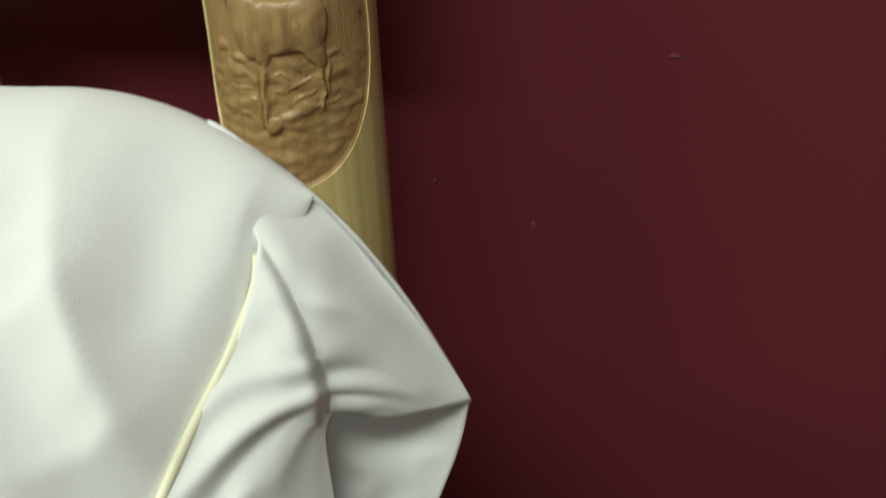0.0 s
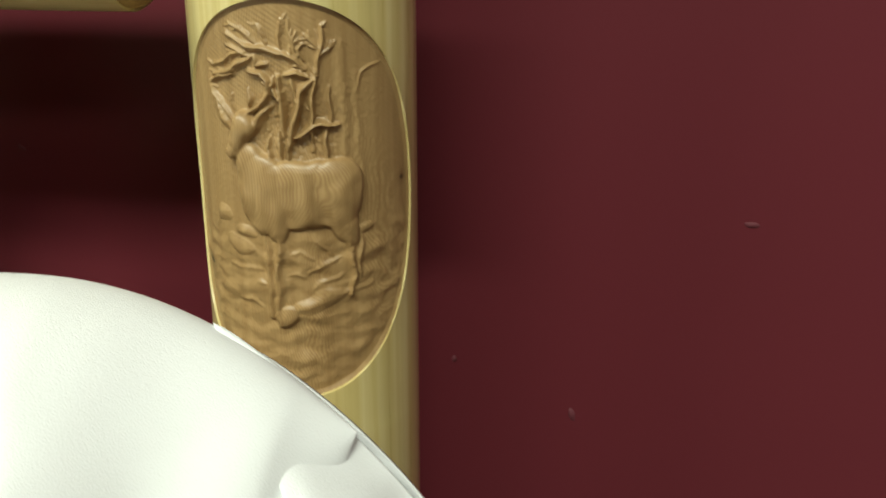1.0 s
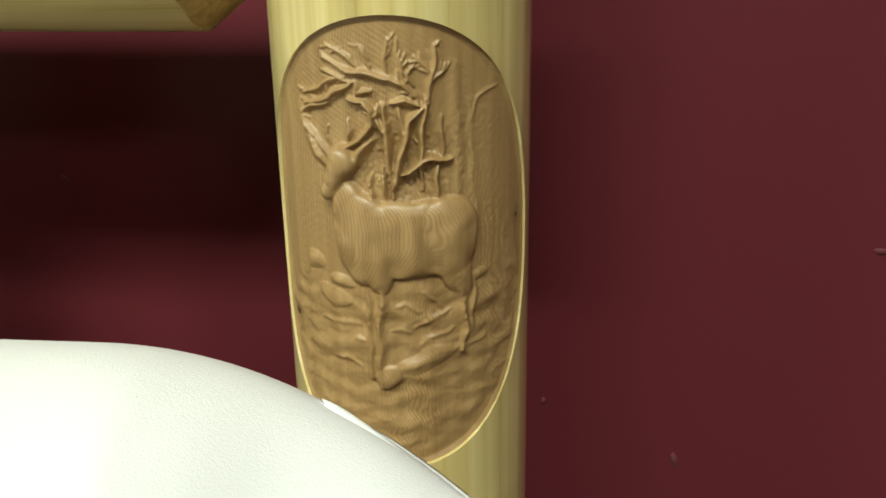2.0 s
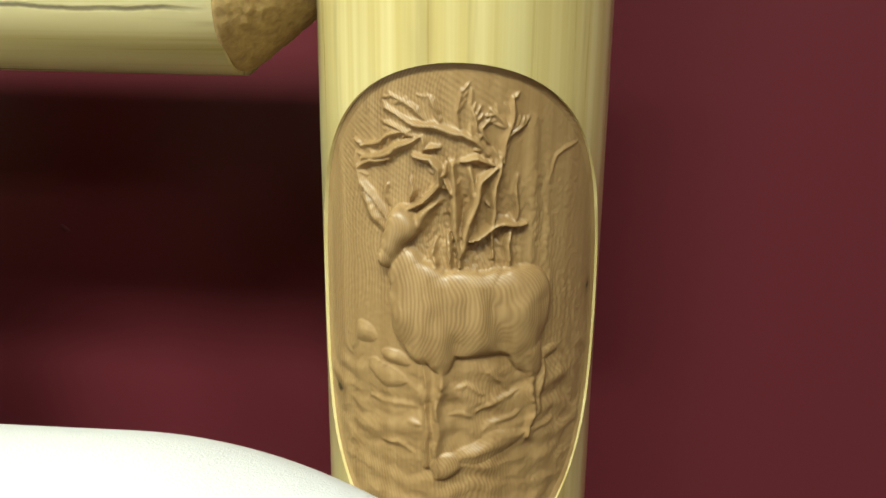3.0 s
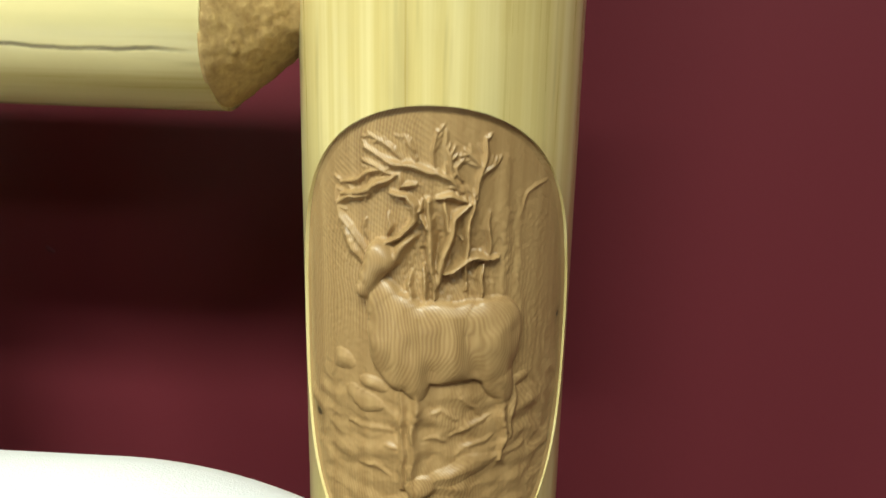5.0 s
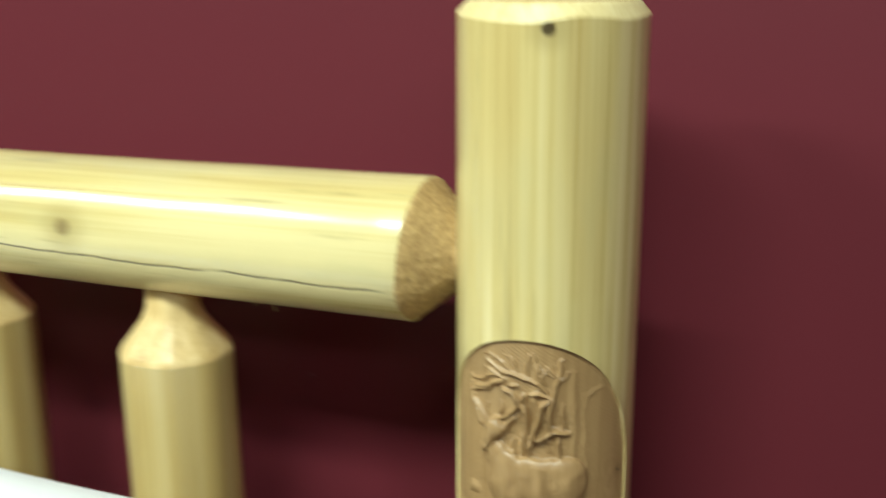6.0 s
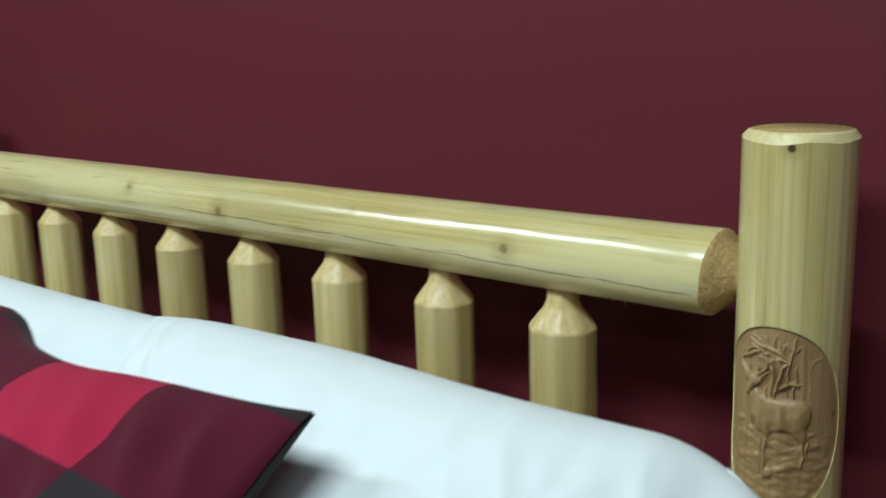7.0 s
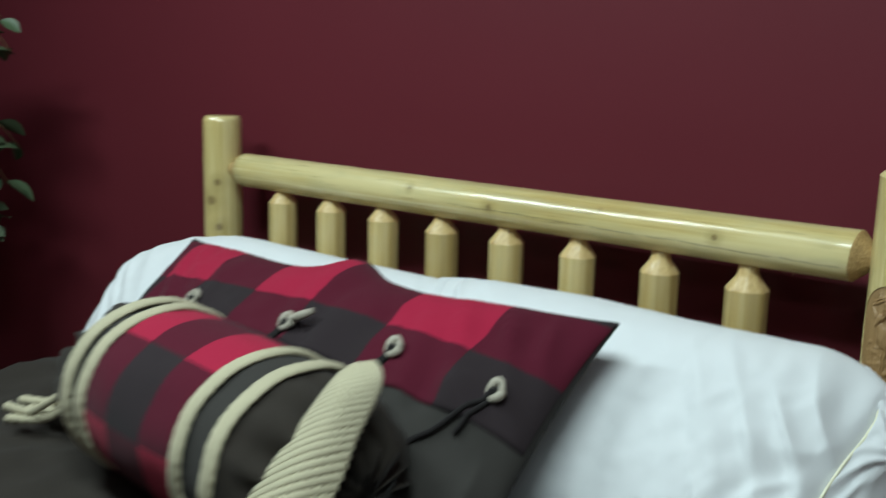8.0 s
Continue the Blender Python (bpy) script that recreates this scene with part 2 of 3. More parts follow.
WALL = structure("wall_north", X0, X1, WALL_Y, WALL_Y + 0.12, 0, ZC, M_WALL, "maroon painted wall behind the log headboard", "wall")
structure("wall_west", X0 - 0.12, X0, Y0, WALL_Y + 0.12, 0, ZC, M_WALL, "maroon painted side wall", "wall")
structure("wall_east", X1, X1 + 0.12, Y0, WALL_Y + 0.12, 0, ZC, M_WALL, "maroon painted side wall", "wall")
structure("wall_south", X0 - 0.12, X1 + 0.12, Y0 - 0.12, Y0, 0, ZC, M_WALL, "maroon painted wall closing the showroom", "wall")
structure("floor", X0 - 0.12, X1 + 0.12, Y0 - 0.12, WALL_Y + 0.12, -0.1, 0, M_FLOOR, "brown carpeted showroom floor", "floor")
structure("ceiling", X0 - 0.12, X1 + 0.12, Y0 - 0.12, WALL_Y + 0.12, ZC, ZC + 0.1, M_CEIL, "plain off-white ceiling", "ceiling")

# ---- the log bed ----
L = 1.62
R = 0.0465
bed = thing("log_bed", pose(0, 0, 0), "peeled yellow pine log bed with a carved headboard post", "bed")

OV_Z, OV_A, OV_B, OV_TURN = 0.9712, 0.0612, 0.0828, 0.085


def on_post(u, w, r):
    a = u / R + OV_TURN
    return (r * math.sin(a), -r * math.cos(a), OV_Z + w)


def oval(phi):
    c, s = math.cos(phi), math.sin(phi)
    k = (abs(c) ** 2.05 + abs(s) ** 2.05) ** (-1 / 2.05)
    return OV_A * c * k, OV_B * s * k


def bark_free(a, z, r, seed=0.0):
    """The radius of a peeled log: long shallow flats left by the drawknife."""
    d = noise.noise((math.cos(a) * 1.6 + seed, math.sin(a) * 1.6, z * 3)) + 0.35 * noise.noise((math.cos(a) * 5, math.sin(a) * 5 + seed, z * 9))
    return r * (1 + 0.009 * d)


def log_shell():
    """The log with an oval recess let into its front."""
    bm = bmesh.new()
    half_u, half_w = math.pi * 0.62 * R, 0.105
    # the front patch round the recess
    seg, rings = 192, 8

    def ring_point(i, j):
        phi = 2 * math.pi * i / seg
        ou, ow = oval(phi)
        k = min(half_u / max(abs(ou), 1e-9), half_w / max(abs(ow), 1e-9))
        t = j / (rings - 1)
        g = 1.0 + (k - 1.0) * t
        u, w = ou * g, ow * g
        return on_post(u, w, bark_free(u / R + OV_TURN, OV_Z + w, R) if j < rings - 1 else R)

    grid(bm, seg, rings, ring_point, closed_u=True, flip=True)

    def wall_point(i, j):
        # the crisp wall of the recess
        ou, ow = oval(2 * math.pi * i / seg)
        a = ou / R + OV_TURN
        g, r = ((0.993, R - 0.0060), (1.0, bark_free(a, OV_Z + ow, R)))[j]
        return on_post(ou * g, ow * g, r)

    grid(bm, seg, 2, wall_point, closed_u=True, flip=True)

    def shell(a0, a1, z0, z1, nu, nv):
        def f(i, j):
            a, z = a0 + (a1 - a0) * i / (nu - 1), z0 + (z1 - z0) * j / (nv - 1)
            edge = i in (0, nu - 1) or j in (0, nv - 1)
            r = R if edge and nu < 200 else bark_free(a, z, R)
            return (r * math.sin(a), -r * math.cos(a), z)

        grid(bm, nu, nv, f)

    ha = half_u / R
    shell(OV_TURN + ha, OV_TURN + 2 * math.pi - ha, OV_Z - half_w, OV_Z + half_w, 30, 12)
    shell(OV_TURN - math.pi, OV_TURN + math.pi, 0.0, OV_Z - half_w, 65, 14)
    top = 1.2115

    def f(i, j):
        a = 2 * math.pi * i / 96
        lip = 0.0075 + 0.003 * noise.noise((math.cos(a) * 1.5, math.sin(a) * 1.5, 4))
        zs = spread(OV_Z + half_w, top - lip, 16)
        r = R if j == 0 else bark_free(a, zs[j], R)
        return (r * math.sin(a), -r * math.cos(a), zs[j])

    grid(bm, 96, 16, f, closed_u=True)
    return bm


def post_rim():
    """The bevel cut round the post's top with a knife, uneven along its lower edge."""
    bm = bmesh.new()
    top = 1.2115

    def f(i, j):
        a = 2 * math.pi * i / 96
        lip = 0.0075 + 0.003 * noise.noise((math.cos(a) * 1.5, math.sin(a) * 1.5, 4))
        r = bark_free(a, top - lip, R)
        z, d = ((top - lip - 0.0003, 0.0), (top - 0.0015, 0.0042), (top, 0.0062))[j]
        return ((r - d) * math.sin(a), -(r - d) * math.cos(a), z)

    grid(bm, 96, 3, f, closed_u=True)
    return bm


carved = part("post", log_shell(), M_POST, bed, "log post with an oval carved recess and sawn top")
part("bevelled_rim", post_rim(), M_RIM, carved, "pale freshly cut bevel", smooth=False)
bm = bmesh.new()
lathe(bm, [(1.198, R - 0.0075), (1.21, R - 0.0066), (1.211, R - 0.0072)], seg=96)
part("sawn_end", bm, M_CUT, carved, "flat sawn end grain")

# the relief, in millimetres from the oval's centre: half width, height, and the line that each ridge follows
BOUGHS = [
    (1.2, 1.9, [(-23.3, 68.4), (-14.0, 64.9), (-6.5, 63.8), (1.3, 62.7), (5.6, 59.7), (9.0, 55.8)]),
    (0.8, 1.3, [(-21.7, 72.7), (-13.0, 69.0), (-8.9, 64.9)]), (0.8, 1.4, [(-8.9, 72.4), (-6.6, 68.7), (-5.5, 64.0)]),
    (0.7, 1.2, [(0.5, 74.5), (-0.2, 69.2), (1.3, 63.1)]), (0.7, 1.2, [(2.8, 71.1), (5.6, 66.4), (7.3, 58.7)]),
    (0.9, 1.7, [(17.1, 72.1), (16.4, 65.8), (14.5, 59.5), (13.8, 53.3)]), (0.8, 1.4, [(9.7, 69.5), (14.1, 65.9), (16.0, 63.3)]),
    (0.8, 1.4, [(10.2, 66.7), (7.8, 63.5), (9.3, 59.7)]), (0.8, 1.3, [(20.9, 64.9), (17.0, 62.6), (14.7, 60.1)]),
]
LOW_BOUGHS = [
    (1.1, 1.9, [(-33.5, 51.3), (-26.8, 53.3), (-21.1, 54.7), (-16.5, 58.1), (-12.6, 61.3)]),
    (0.9, 1.5, [(-34.4, 55.2), (-25.9, 57.7), (-20.6, 60.9), (-15.4, 63.0)]),
    (0.8, 1.3, [(-24.2, 63.8), (-18.0, 62.8), (-13.7, 61.3)]), (0.9, 1.6, [(-11.6, 61.4), (-10.2, 57.3), (-5.5, 57.6)]),
]
CURLS = [
    (1.0, 2.0, [(-22.1, 33.3), (-28.4, 39.5), (-33.1, 44.5), (-34.6, 48.3), (-29.1, 51.6), (-22.3, 53.2)]),
    (1.1, 2.2, [(-15.9, 37.9), (-10.2, 41.8), (-6.3, 47.1), (-5.6, 51.1), (-7.8, 53.9), (-13.7, 55.4)]),
    (0.7, 1.3, [(-22.9, 39.3), (-23.8, 42.6), (-22.8, 45.8)]), (0.7, 1.3, [(-15.2, 40.7), (-14.4, 44.4), (-15.5, 47.7)]),
    (0.8, 1.5, [(-31.6, 46.8), (-35.6, 49.2), (-36.1, 52.5)]), (0.7, 1.4, [(-6.4, 48.1), (-3.8, 49.8), (-3.1, 52.5)]),
    (1.9, 1.7, [(-33.3, 40.3), (-29.0, 34.9), (-23.4, 31.3)]), (1.9, 2.1, [(-6.1, 41.4), (-10.9, 36.7), (-14.8, 31.5)]),
]
TRUNKS = [
    (1.3, 2.2, [(-0.8, 52.9), (-1.1, 44.0), (-0.1, 33.2), (1.3, 21.2)]), (0.9, 1.6, [(-4.8, 49.1), (-3.1, 45.9), (-0.9, 41.6)]),
    (1.3, 2.3, [(11.5, 51.8), (7.5, 47.0), (5.3, 40.0), (2.8, 31.2), (1.2, 24.7)]), (0.9, 1.7, [(1.5, 53.9), (6.0, 54.5), (11.5, 52.1)]),
    (0.9, 1.5, [(3.9, 53.2), (5.5, 48.3), (4.6, 41.7)]), (1.1, 1.9, [(12.8, 54.7), (12.3, 46.5), (11.8, 39.8), (11.5, 23.4)]),
    (1.1, 2.1, [(3.2, 29.8), (9.9, 32.1), (15.1, 34.5), (22.6, 34.2)]), (1.2, 1.7, [(18.0, 33.3), (17.3, 27.5), (16.6, 21.2)]),
    (0.9, 1.3, [(19.7, 49.3), (19.3, 41.0), (18.8, 33.9)]), (1.0, 1.6, [(-7.0, 29.5), (-7.5, 25.3), (-6.3, 20.2)]), (1.0, 1.6, [(-2.6, 31.4), (-2.2, 26.3), (-1.5, 20.4)]),
]
FAR = [
    (2.6, 0.8, [(24.3, 66.0), (25.3, 43.7), (25.7, 18.3)]), (2.2, 0.5, [(30.3, 53.2), (31.2, 30.8), (33.4, 1.4)]), (0.8, 0.7, [(41.8, 57.3), (33.1, 53.5), (29.8, 46.5)]),
]
STEMS = [
    (1.4, 2.2, [(-9.7, -8.2), (-9.7, -21.6), (-8.9, -33.1), (-9.6, -47.1)]), (1.8, 2.9, [(-3.2, -7.6), (-4.9, -19.2), (-5.2, -32.7), (-5.8, -49.7)]),
    (1.9, 2.7, [(21.0, -5.4), (26.0, -17.4), (26.9, -27.7), (26.0, -37.4)]), (1.3, 1.6, [(31.3, -11.3), (30.3, -20.8), (29.4, -30.3)]),
]
GROUND = [
    (1.2, 1.2, [(-30.8, -27.2), (-21.9, -26.6), (-13.1, -26.7)]), (1.0, 1.0, [(-26.6, -41.5), (-19.5, -39.8), (-13.8, -43.0)]),
    (1.7, 1.6, [(-4.7, -48.1), (4.7, -42.2), (15.8, -37.3), (35.6, -34.7)]), (1.0, 1.1, [(-2.3, -29.0), (2.7, -27.7), (5.5, -28.9)]),
    (1.0, 1.1, [(8.0, -27.1), (13.5, -23.7), (23.2, -21.0)]), (1.0, 1.0, [(10.0, -33.8), (16.7, -29.9), (22.2, -28.2)]), (1.0, 1.0, [(-15.8, -32.3), (-11.1, -32.2)]),
    (0.9, 1.0, [(0.0, -18.9), (4.3, -17.7), (9.0, -21.0)]), (0.9, 1.0, [(11.4, -13.6), (16.3, -17.2), (19.2, -22.2)]), (1.0, 0.9, [(-39.6, -11.7), (-36.2, -4.4), (-30.3, -4.2)]),
]
# rounded masses: centre, half sizes, turn in degrees, height
MASSES = [
    (4.8, 6.2, 25.5, 14.2, 0, 4.5), (-9.5, 5.6, 12.8, 16.6, 10, 5.0), (20.6, 6.6, 12.0, 15.0, -6, 5.0), (23.0, -4.0, 6.6, 13.0, 22, 3.6), (-5.0, -2.0, 5.6, 12.5, 4, 4.2),
    (-15.2, 16.0, 7.0, 11.5, 24, 3.8), (-18.2, 33.0, 5.2, 6.0, -10, 5.0), (-19.8, 29.0, 4.2, 8.4, -20, 5.2), (-22.6, 23.4, 2.9, 4.4, -20, 5.6),
    (-3.1, -46.0, 5.6, 4.4, 20, 2.6), (12.0, -39.5, 12.0, 4.0, 20, 1.6), (-33.9, -5.2, 5.0, 3.5, 0, 1.3), (-20.8, -10.4, 5.8, 2.3, -8, 1.3), (33.8, -10.0, 4.4, 2.0, 12, 0.8), (-24.0, -17.0, 8.0, 3.5, -15, 1.0),
]


def twigs():
    """Small forked shoots off the boughs."""
    rnd = random.Random(4)
    out = []
    for rad, top, line in BOUGHS + LOW_BOUGHS[:2] + TRUNKS[:6]:
        for (x0, y0), (x1, y1) in zip(line, line[1:]):
            base = math.atan2(y0 - y1, x0 - x1)
            for t in (0.15, 0.5, 0.85):
                if rnd.random() < 0.3:
                    continue
                x, y = x1 + (x0 - x1) * t, y1 + (y0 - y1) * t
                ang = base + rnd.choice((-1, 1)) * rnd.uniform(0.4, 0.8)
                ln = rnd.uniform(2.5, 5.0)
                out.append((rnd.uniform(0.45, 0.65), rnd.uniform(0.6, 1.1), [(x, y), (x + ln * math.cos(ang), y + ln * math.sin(ang))]))
    return out


TWIGS = twigs()


def fibre(u, w, fu, fw, seed):
    """Smooth random values over arrays of places."""
    return np.array([noise.noise((p * fu, q * fw, seed)) for p, q in np.stack([u, w], -1).reshape(-1, 2).tolist()]).reshape(u.shape)


def relief_height(u0, w0):
    """Height of the carving over its ground, in millimetres, for arrays of places in millimetres."""
    h = np.zeros_like(u0)
    uneven = 0.97 + 0.32 * fibre(u0, w0, 0.2, 0.2, 40.0) + 0.14 * fibre(u0, w0, 0.6, 0.6, 44.0)
    u = u0 + 0.35 * np.sin(w0 * 0.40 + 0.15 * u0) + 0.9 * fibre(u0, w0, 0.12, 0.12, 2.0)
    w = w0 + 0.35 * np.sin(u0 * 0.45 + 0.1 * w0 + 2.0) + 0.9 * fibre(u0, w0, 0.12, 0.12, 5.0)
    softer = [(rad * 1.2, top * 0.75, line) for rad, top, line in GROUND]
    for rad, top, line in BOUGHS + LOW_BOUGHS + CURLS + TRUNKS + FAR + STEMS + softer + TWIGS:
        for n, ((x0, y0), (x1, y1)) in enumerate(zip(line, line[1:])):
            dx, dy = x1 - x0, y1 - y0
            t = np.clip(((u - x0) * dx + (w - y0) * dy) / (dx * dx + dy * dy), 0, 1)
            way = np.sin(math.pi * np.clip((n + t) / (len(line) - 1), 0.05, 0.95)) ** 0.22
            d = np.hypot(u - x0 - t * dx, w - y0 - t * dy) / (0.95 * rad * way)
            ridge = 0.64 * np.exp(-1.2 * d * d) + 0.36 * np.exp(-0.5 * d)
            h = np.maximum(h, top * uneven * way * ridge - 0.06)
    # deep torn hollows between the trunks
    thicket = np.exp(-((u - 3) / 17) ** 2 - ((w - 33) / 13) ** 2)
    h -= (3.5 * thicket + 1.2 * np.exp(-((u + 8) / 26) ** 2 - ((w - 50) / 16) ** 2)) * np.clip((1.5 - h) / 1.3, 0, 1)
    for x, y, a, b, turn, top in MASSES:
        c, s = math.cos(radians(turn)), math.sin(radians(turn))
        p, q = ((u - x) * c + (w - y) * s) / a, ((w - y) * c - (u - x) * s) / b
        m = top * np.clip(1 - p * p - q * q, 0, 1) ** (0.45 if top > 2 else 1.1)
        soft = np.clip(0.5 + 0.5 * (m - h) / 2.2, 0, 1)
        h = np.where(m > 0, h + (m - h) * soft + 1.1 * soft * (1 - soft), h)
    # folds over the rounded middle
    body = np.clip((h - 2.0) / 1.5, 0, 1) * np.clip((16 - w) / 6, 0, 1) * np.clip((w + 14) / 6, 0, 1)
    h += body * (-1.1 * np.exp(-((u + 0.5 + 0.22 * w) / 2.6) ** 2) - 1.2 * np.exp(-((u - 14.5 + 0.35 * w) / 3.0) ** 2) - 0.5 * np.exp(-((u + 13 - 0.3 * w) / 1.8) ** 2) + 0.7 * fibre(u, w, 0.16, 0.11, 9.0))
    # rolling ground below, stirred with the cutter
    low = np.clip((-8 - w) / 10, 0, 1) * np.clip((2.6 - h) / 1.4, 0, 1)
    rolls = fibre(u, w, 0.055, 0.13, 3.0) + 0.5 * fibre(u, w, 0.13, 0.22, 8.0)
    creases = 0.22 - np.abs(fibre(u, w, 0.07, 0.15, 14.0))
    h += low * (1.15 * rolls + 0.55 * creases)
    # torn fibres in the hollows, slanting passes of the cutter over the upper ground
    h += (0.12 + 0.7 * thicket) * fibre(u, w, 0.8, 0.6, 21.0) * np.clip(1.6 - h, 0, 1)
    h += 0.085 * np.sin(w0 * 3.1 + u0 * 1.9 + 0.8 * fibre(u, w, 0.1, 0.1, 30.0)) * np.clip((w0 - 10) / 40, 0, 1) * np.clip(1.2 - h, 0, 1) * np.clip((22 - u0) / 25, 0.25, 1)
    return h


def carved_panel():
    nu, nw = 290, 400
    x, y = np.meshgrid(np.linspace(-1, 1, nu), np.linspace(-1, 1, nw))
    # square to oval
    p, q = x * np.sqrt(1 - y * y / 2), y * np.sqrt(1 - x * x / 2)
    rad = np.hypot(p, q) + 1e-9
    c, s = p / rad, q / rad
    k = (np.abs(c) ** 2.05 + np.abs(s) ** 2.05) ** (-1 / 2.05)
    u, w = OV_A * p * k, OV_B * q * k
    h = relief_height(u * 1000, w * 1000)
    fade = np.clip((1 - rad) / 0.07, 0, 1)
    ground = 0.0032 - 0.0018 * np.clip((u / OV_A) ** 2, 0, 1) - 0.0010 * np.clip(-w / OV_B, 0, 1) - 0.0012 * np.clip((w / OV_B - 0.4) / 0.6, 0, 1)
    ground *= 0.5 + 0.5 * np.clip((1 - rad) / 0.025, 0, 1)
    r = R - ground + 0.001 * h * fade
    a = u / R + OV_TURN
    co = np.stack([r * np.sin(a), -r * np.cos(a), OV_Z + w], -1).reshape(-1, 3)
    n = np.arange(nu * nw).reshape(nw, nu)
    quads = np.stack([n[:-1, :-1], n[:-1, 1:], n[1:, 1:], n[1:, :-1]], -1).reshape(-1, 4)
    mesh = bpy.data.meshes.new("carved_panel")
    mesh.from_pydata(co.tolist(), [], quads.tolist())
    mesh.materials.append(M_CARVED)
    mesh.polygons.foreach_set("use_smooth", [True] * len(mesh.polygons))
    ob = new("carved_panel", mesh)
    ob.parent = carved
    return tagged(ob, "oval woodland relief carved into tan wood")


carved_panel()

# the plain post at the other end
bm = bmesh.new()
lathe(bm, [(z, 0.047) for z in spread(0, 1.176, 60)] + [(1.178, 0.0464), (1.187, 0.0425), (1.188, 0.0415)], seg=48, rough=0.02, seed=5)
post_left = part("post", bm, M_POST_L, bed, "knotty plain log post")
post_left.location = (-L, 0, 0)


def slant(bm):
    """Saws the rail's end by the carved post a little askew, longer along its top."""
    for v in bm.verts:
        near = max(0.0, 1 - abs(v.co.x + 0.0725) / 0.04)
        v.co.x += 0.0034 * (1 + v.co.z / 0.0385) * near


RAIL_R = [(x, 0.0400 - 0.0010 * (x + 1.5) / 1.43) for x in spread(-1.527, -0.072, 80)]
bm = bmesh.new()
lathe(bm, [(-1.534, 0.033)] + RAIL_R + [(-0.0717, 0.0389), (-0.0718, 0.03)], axis="x", rough=0.022, seed=2, seg=64)
slant(bm)
rail = part("top_rail", bm, M_RAIL, bed, "long log rail with a drying crack")
rail.matrix_basis = pose(0, 0, 1.0812, 0, -0.66, 0)
for x0, d in ((-0.0725, 1), (-1.5315, -1)):
    bm = bmesh.new()
    cone = [(0.0, 0.0384), (0.0015, 0.0384), (0.004, 0.0368)] + [(k, 0.0384 - (k - 0.0015) * 0.79) for k in spread(0.006, 0.026, 22)] + [(0.03, 0.0182), (0.045, 0.018)]
    lathe(bm, [(x0 + d * k, r) for k, r in cone][::d], axis="x", rough=0.03, seed=1, seg=128)
    slant(bm)
    for v in bm.verts:
        if abs(v.co.x - x0) > 0.003:
            torn = noise.noise(v.co * 420) + 0.7 * noise.noise(v.co * 900)
            v.co += Vector((0.0004 * d, v.co.y * 0.022, v.co.z * 0.022)) * torn
    part("tenon_cone", bm, M_CUT, rail, "rough sawn tapered tenon")
bm = bmesh.new()
lathe(bm, [(x, 0.037) for x in spread(-1.59, -0.03, 30)], axis="x", rough=0.02, seed=8)
low = part("lower_rail", bm, M_RAIL, bed)
low.location = (0, 0, 0.5)
# splinters left hanging under the rail
for x, ln in ((-0.176, 0.004), (-0.163, 0.006)):
    bm = bmesh.new()
    tube(bm, [(x, -0.004, -0.036), (x + 0.001, -0.005, -0.0385), (x + 0.002, -0.005, -0.038 - ln)], [0.0009, 0.0007, 0.0003], 6)
    part("splinter", bm, M_SPINDLE, rail)

SPINDLE_X = (-0.236, -0.394, -0.562, -0.726, -0.892, -1.059, -1.223, -1.389)
SHOULDER = (1.002, 1.004, 1.005, 1.006, 1.003, 1.005, 1.004, 1.003)
for k, (x, sh) in enumerate(zip(SPINDLE_X, SHOULDER)):
    r = (0.0335, 0.0325, 0.032, 0.0325, 0.0325, 0.032, 0.032, 0.032)[k]
    bm = bmesh.new()
    lathe(bm, [(z, r) for z in spread(0.5, sh - 0.0024, 24)] + [(sh - 0.002, r), (sh - 0.0021, r * 0.9)], seg=40, rough=0.035, seed=3.7 * k, facet=0.045)
    sp = part("spindle", bm, M_SPINDLE, bed)
    sp.matrix_basis = pose(x, 0, 0)
    bm = bmesh.new()
    lathe(bm, [(sh - 0.0019, r * 0.9), (sh - 0.002, r), (sh - 0.0016, r * 0.998), (sh - 0.0004, r * 0.99), (sh + 0.0022, r * 0.945), (sh + 0.019, r * 0.57), (sh + 0.0265, r * 0.48), (1.07, r * 0.46)], seg=40, rough=0.035, seed=3.7 * k, facet=0.045)
    part("tenon_cone", bm, M_CUT2, sp, "tapered tenon cut")

# side rails and the foot end carry the mattress
for x in (-L, 0):
    bm = bmesh.new()
    lathe(bm, [(y, 0.04) for y in spread(-2.1, -0.03, 20)], axis="x", rough=0.02, seed=4)
    sr = part("side_rail", bm, M_RAIL, bed)
    sr.matrix_basis = pose(x, 0, 0.28, 0, 0, 90)
    bm = bmesh.new()
    lathe(bm, [(z, 0.045) for z in spread(0, 0.42, 8)], rough=0.02, seed=6)
    ft = part("foot_post", bm, M_POST_L, bed)
    ft.location = (x, -2.12, 0)

# ---- bedding ----
bm = bmesh.new()
box(bm, -1.57, -0.05, -2.06, -0.08, 0.36, 0.64, 0.05)
tagged(part("mattress", bm, M_SHEET), "white sheeted mattress on the log bed", "mattress")
bm = bmesh.new()
box(bm, -1.56, -0.06, -2.05, -0.08, 0.14, 0.36, 0.02)
tagged(part("box_spring", bm, M_SHEET), "plain box spring under the mattress", "box spring")


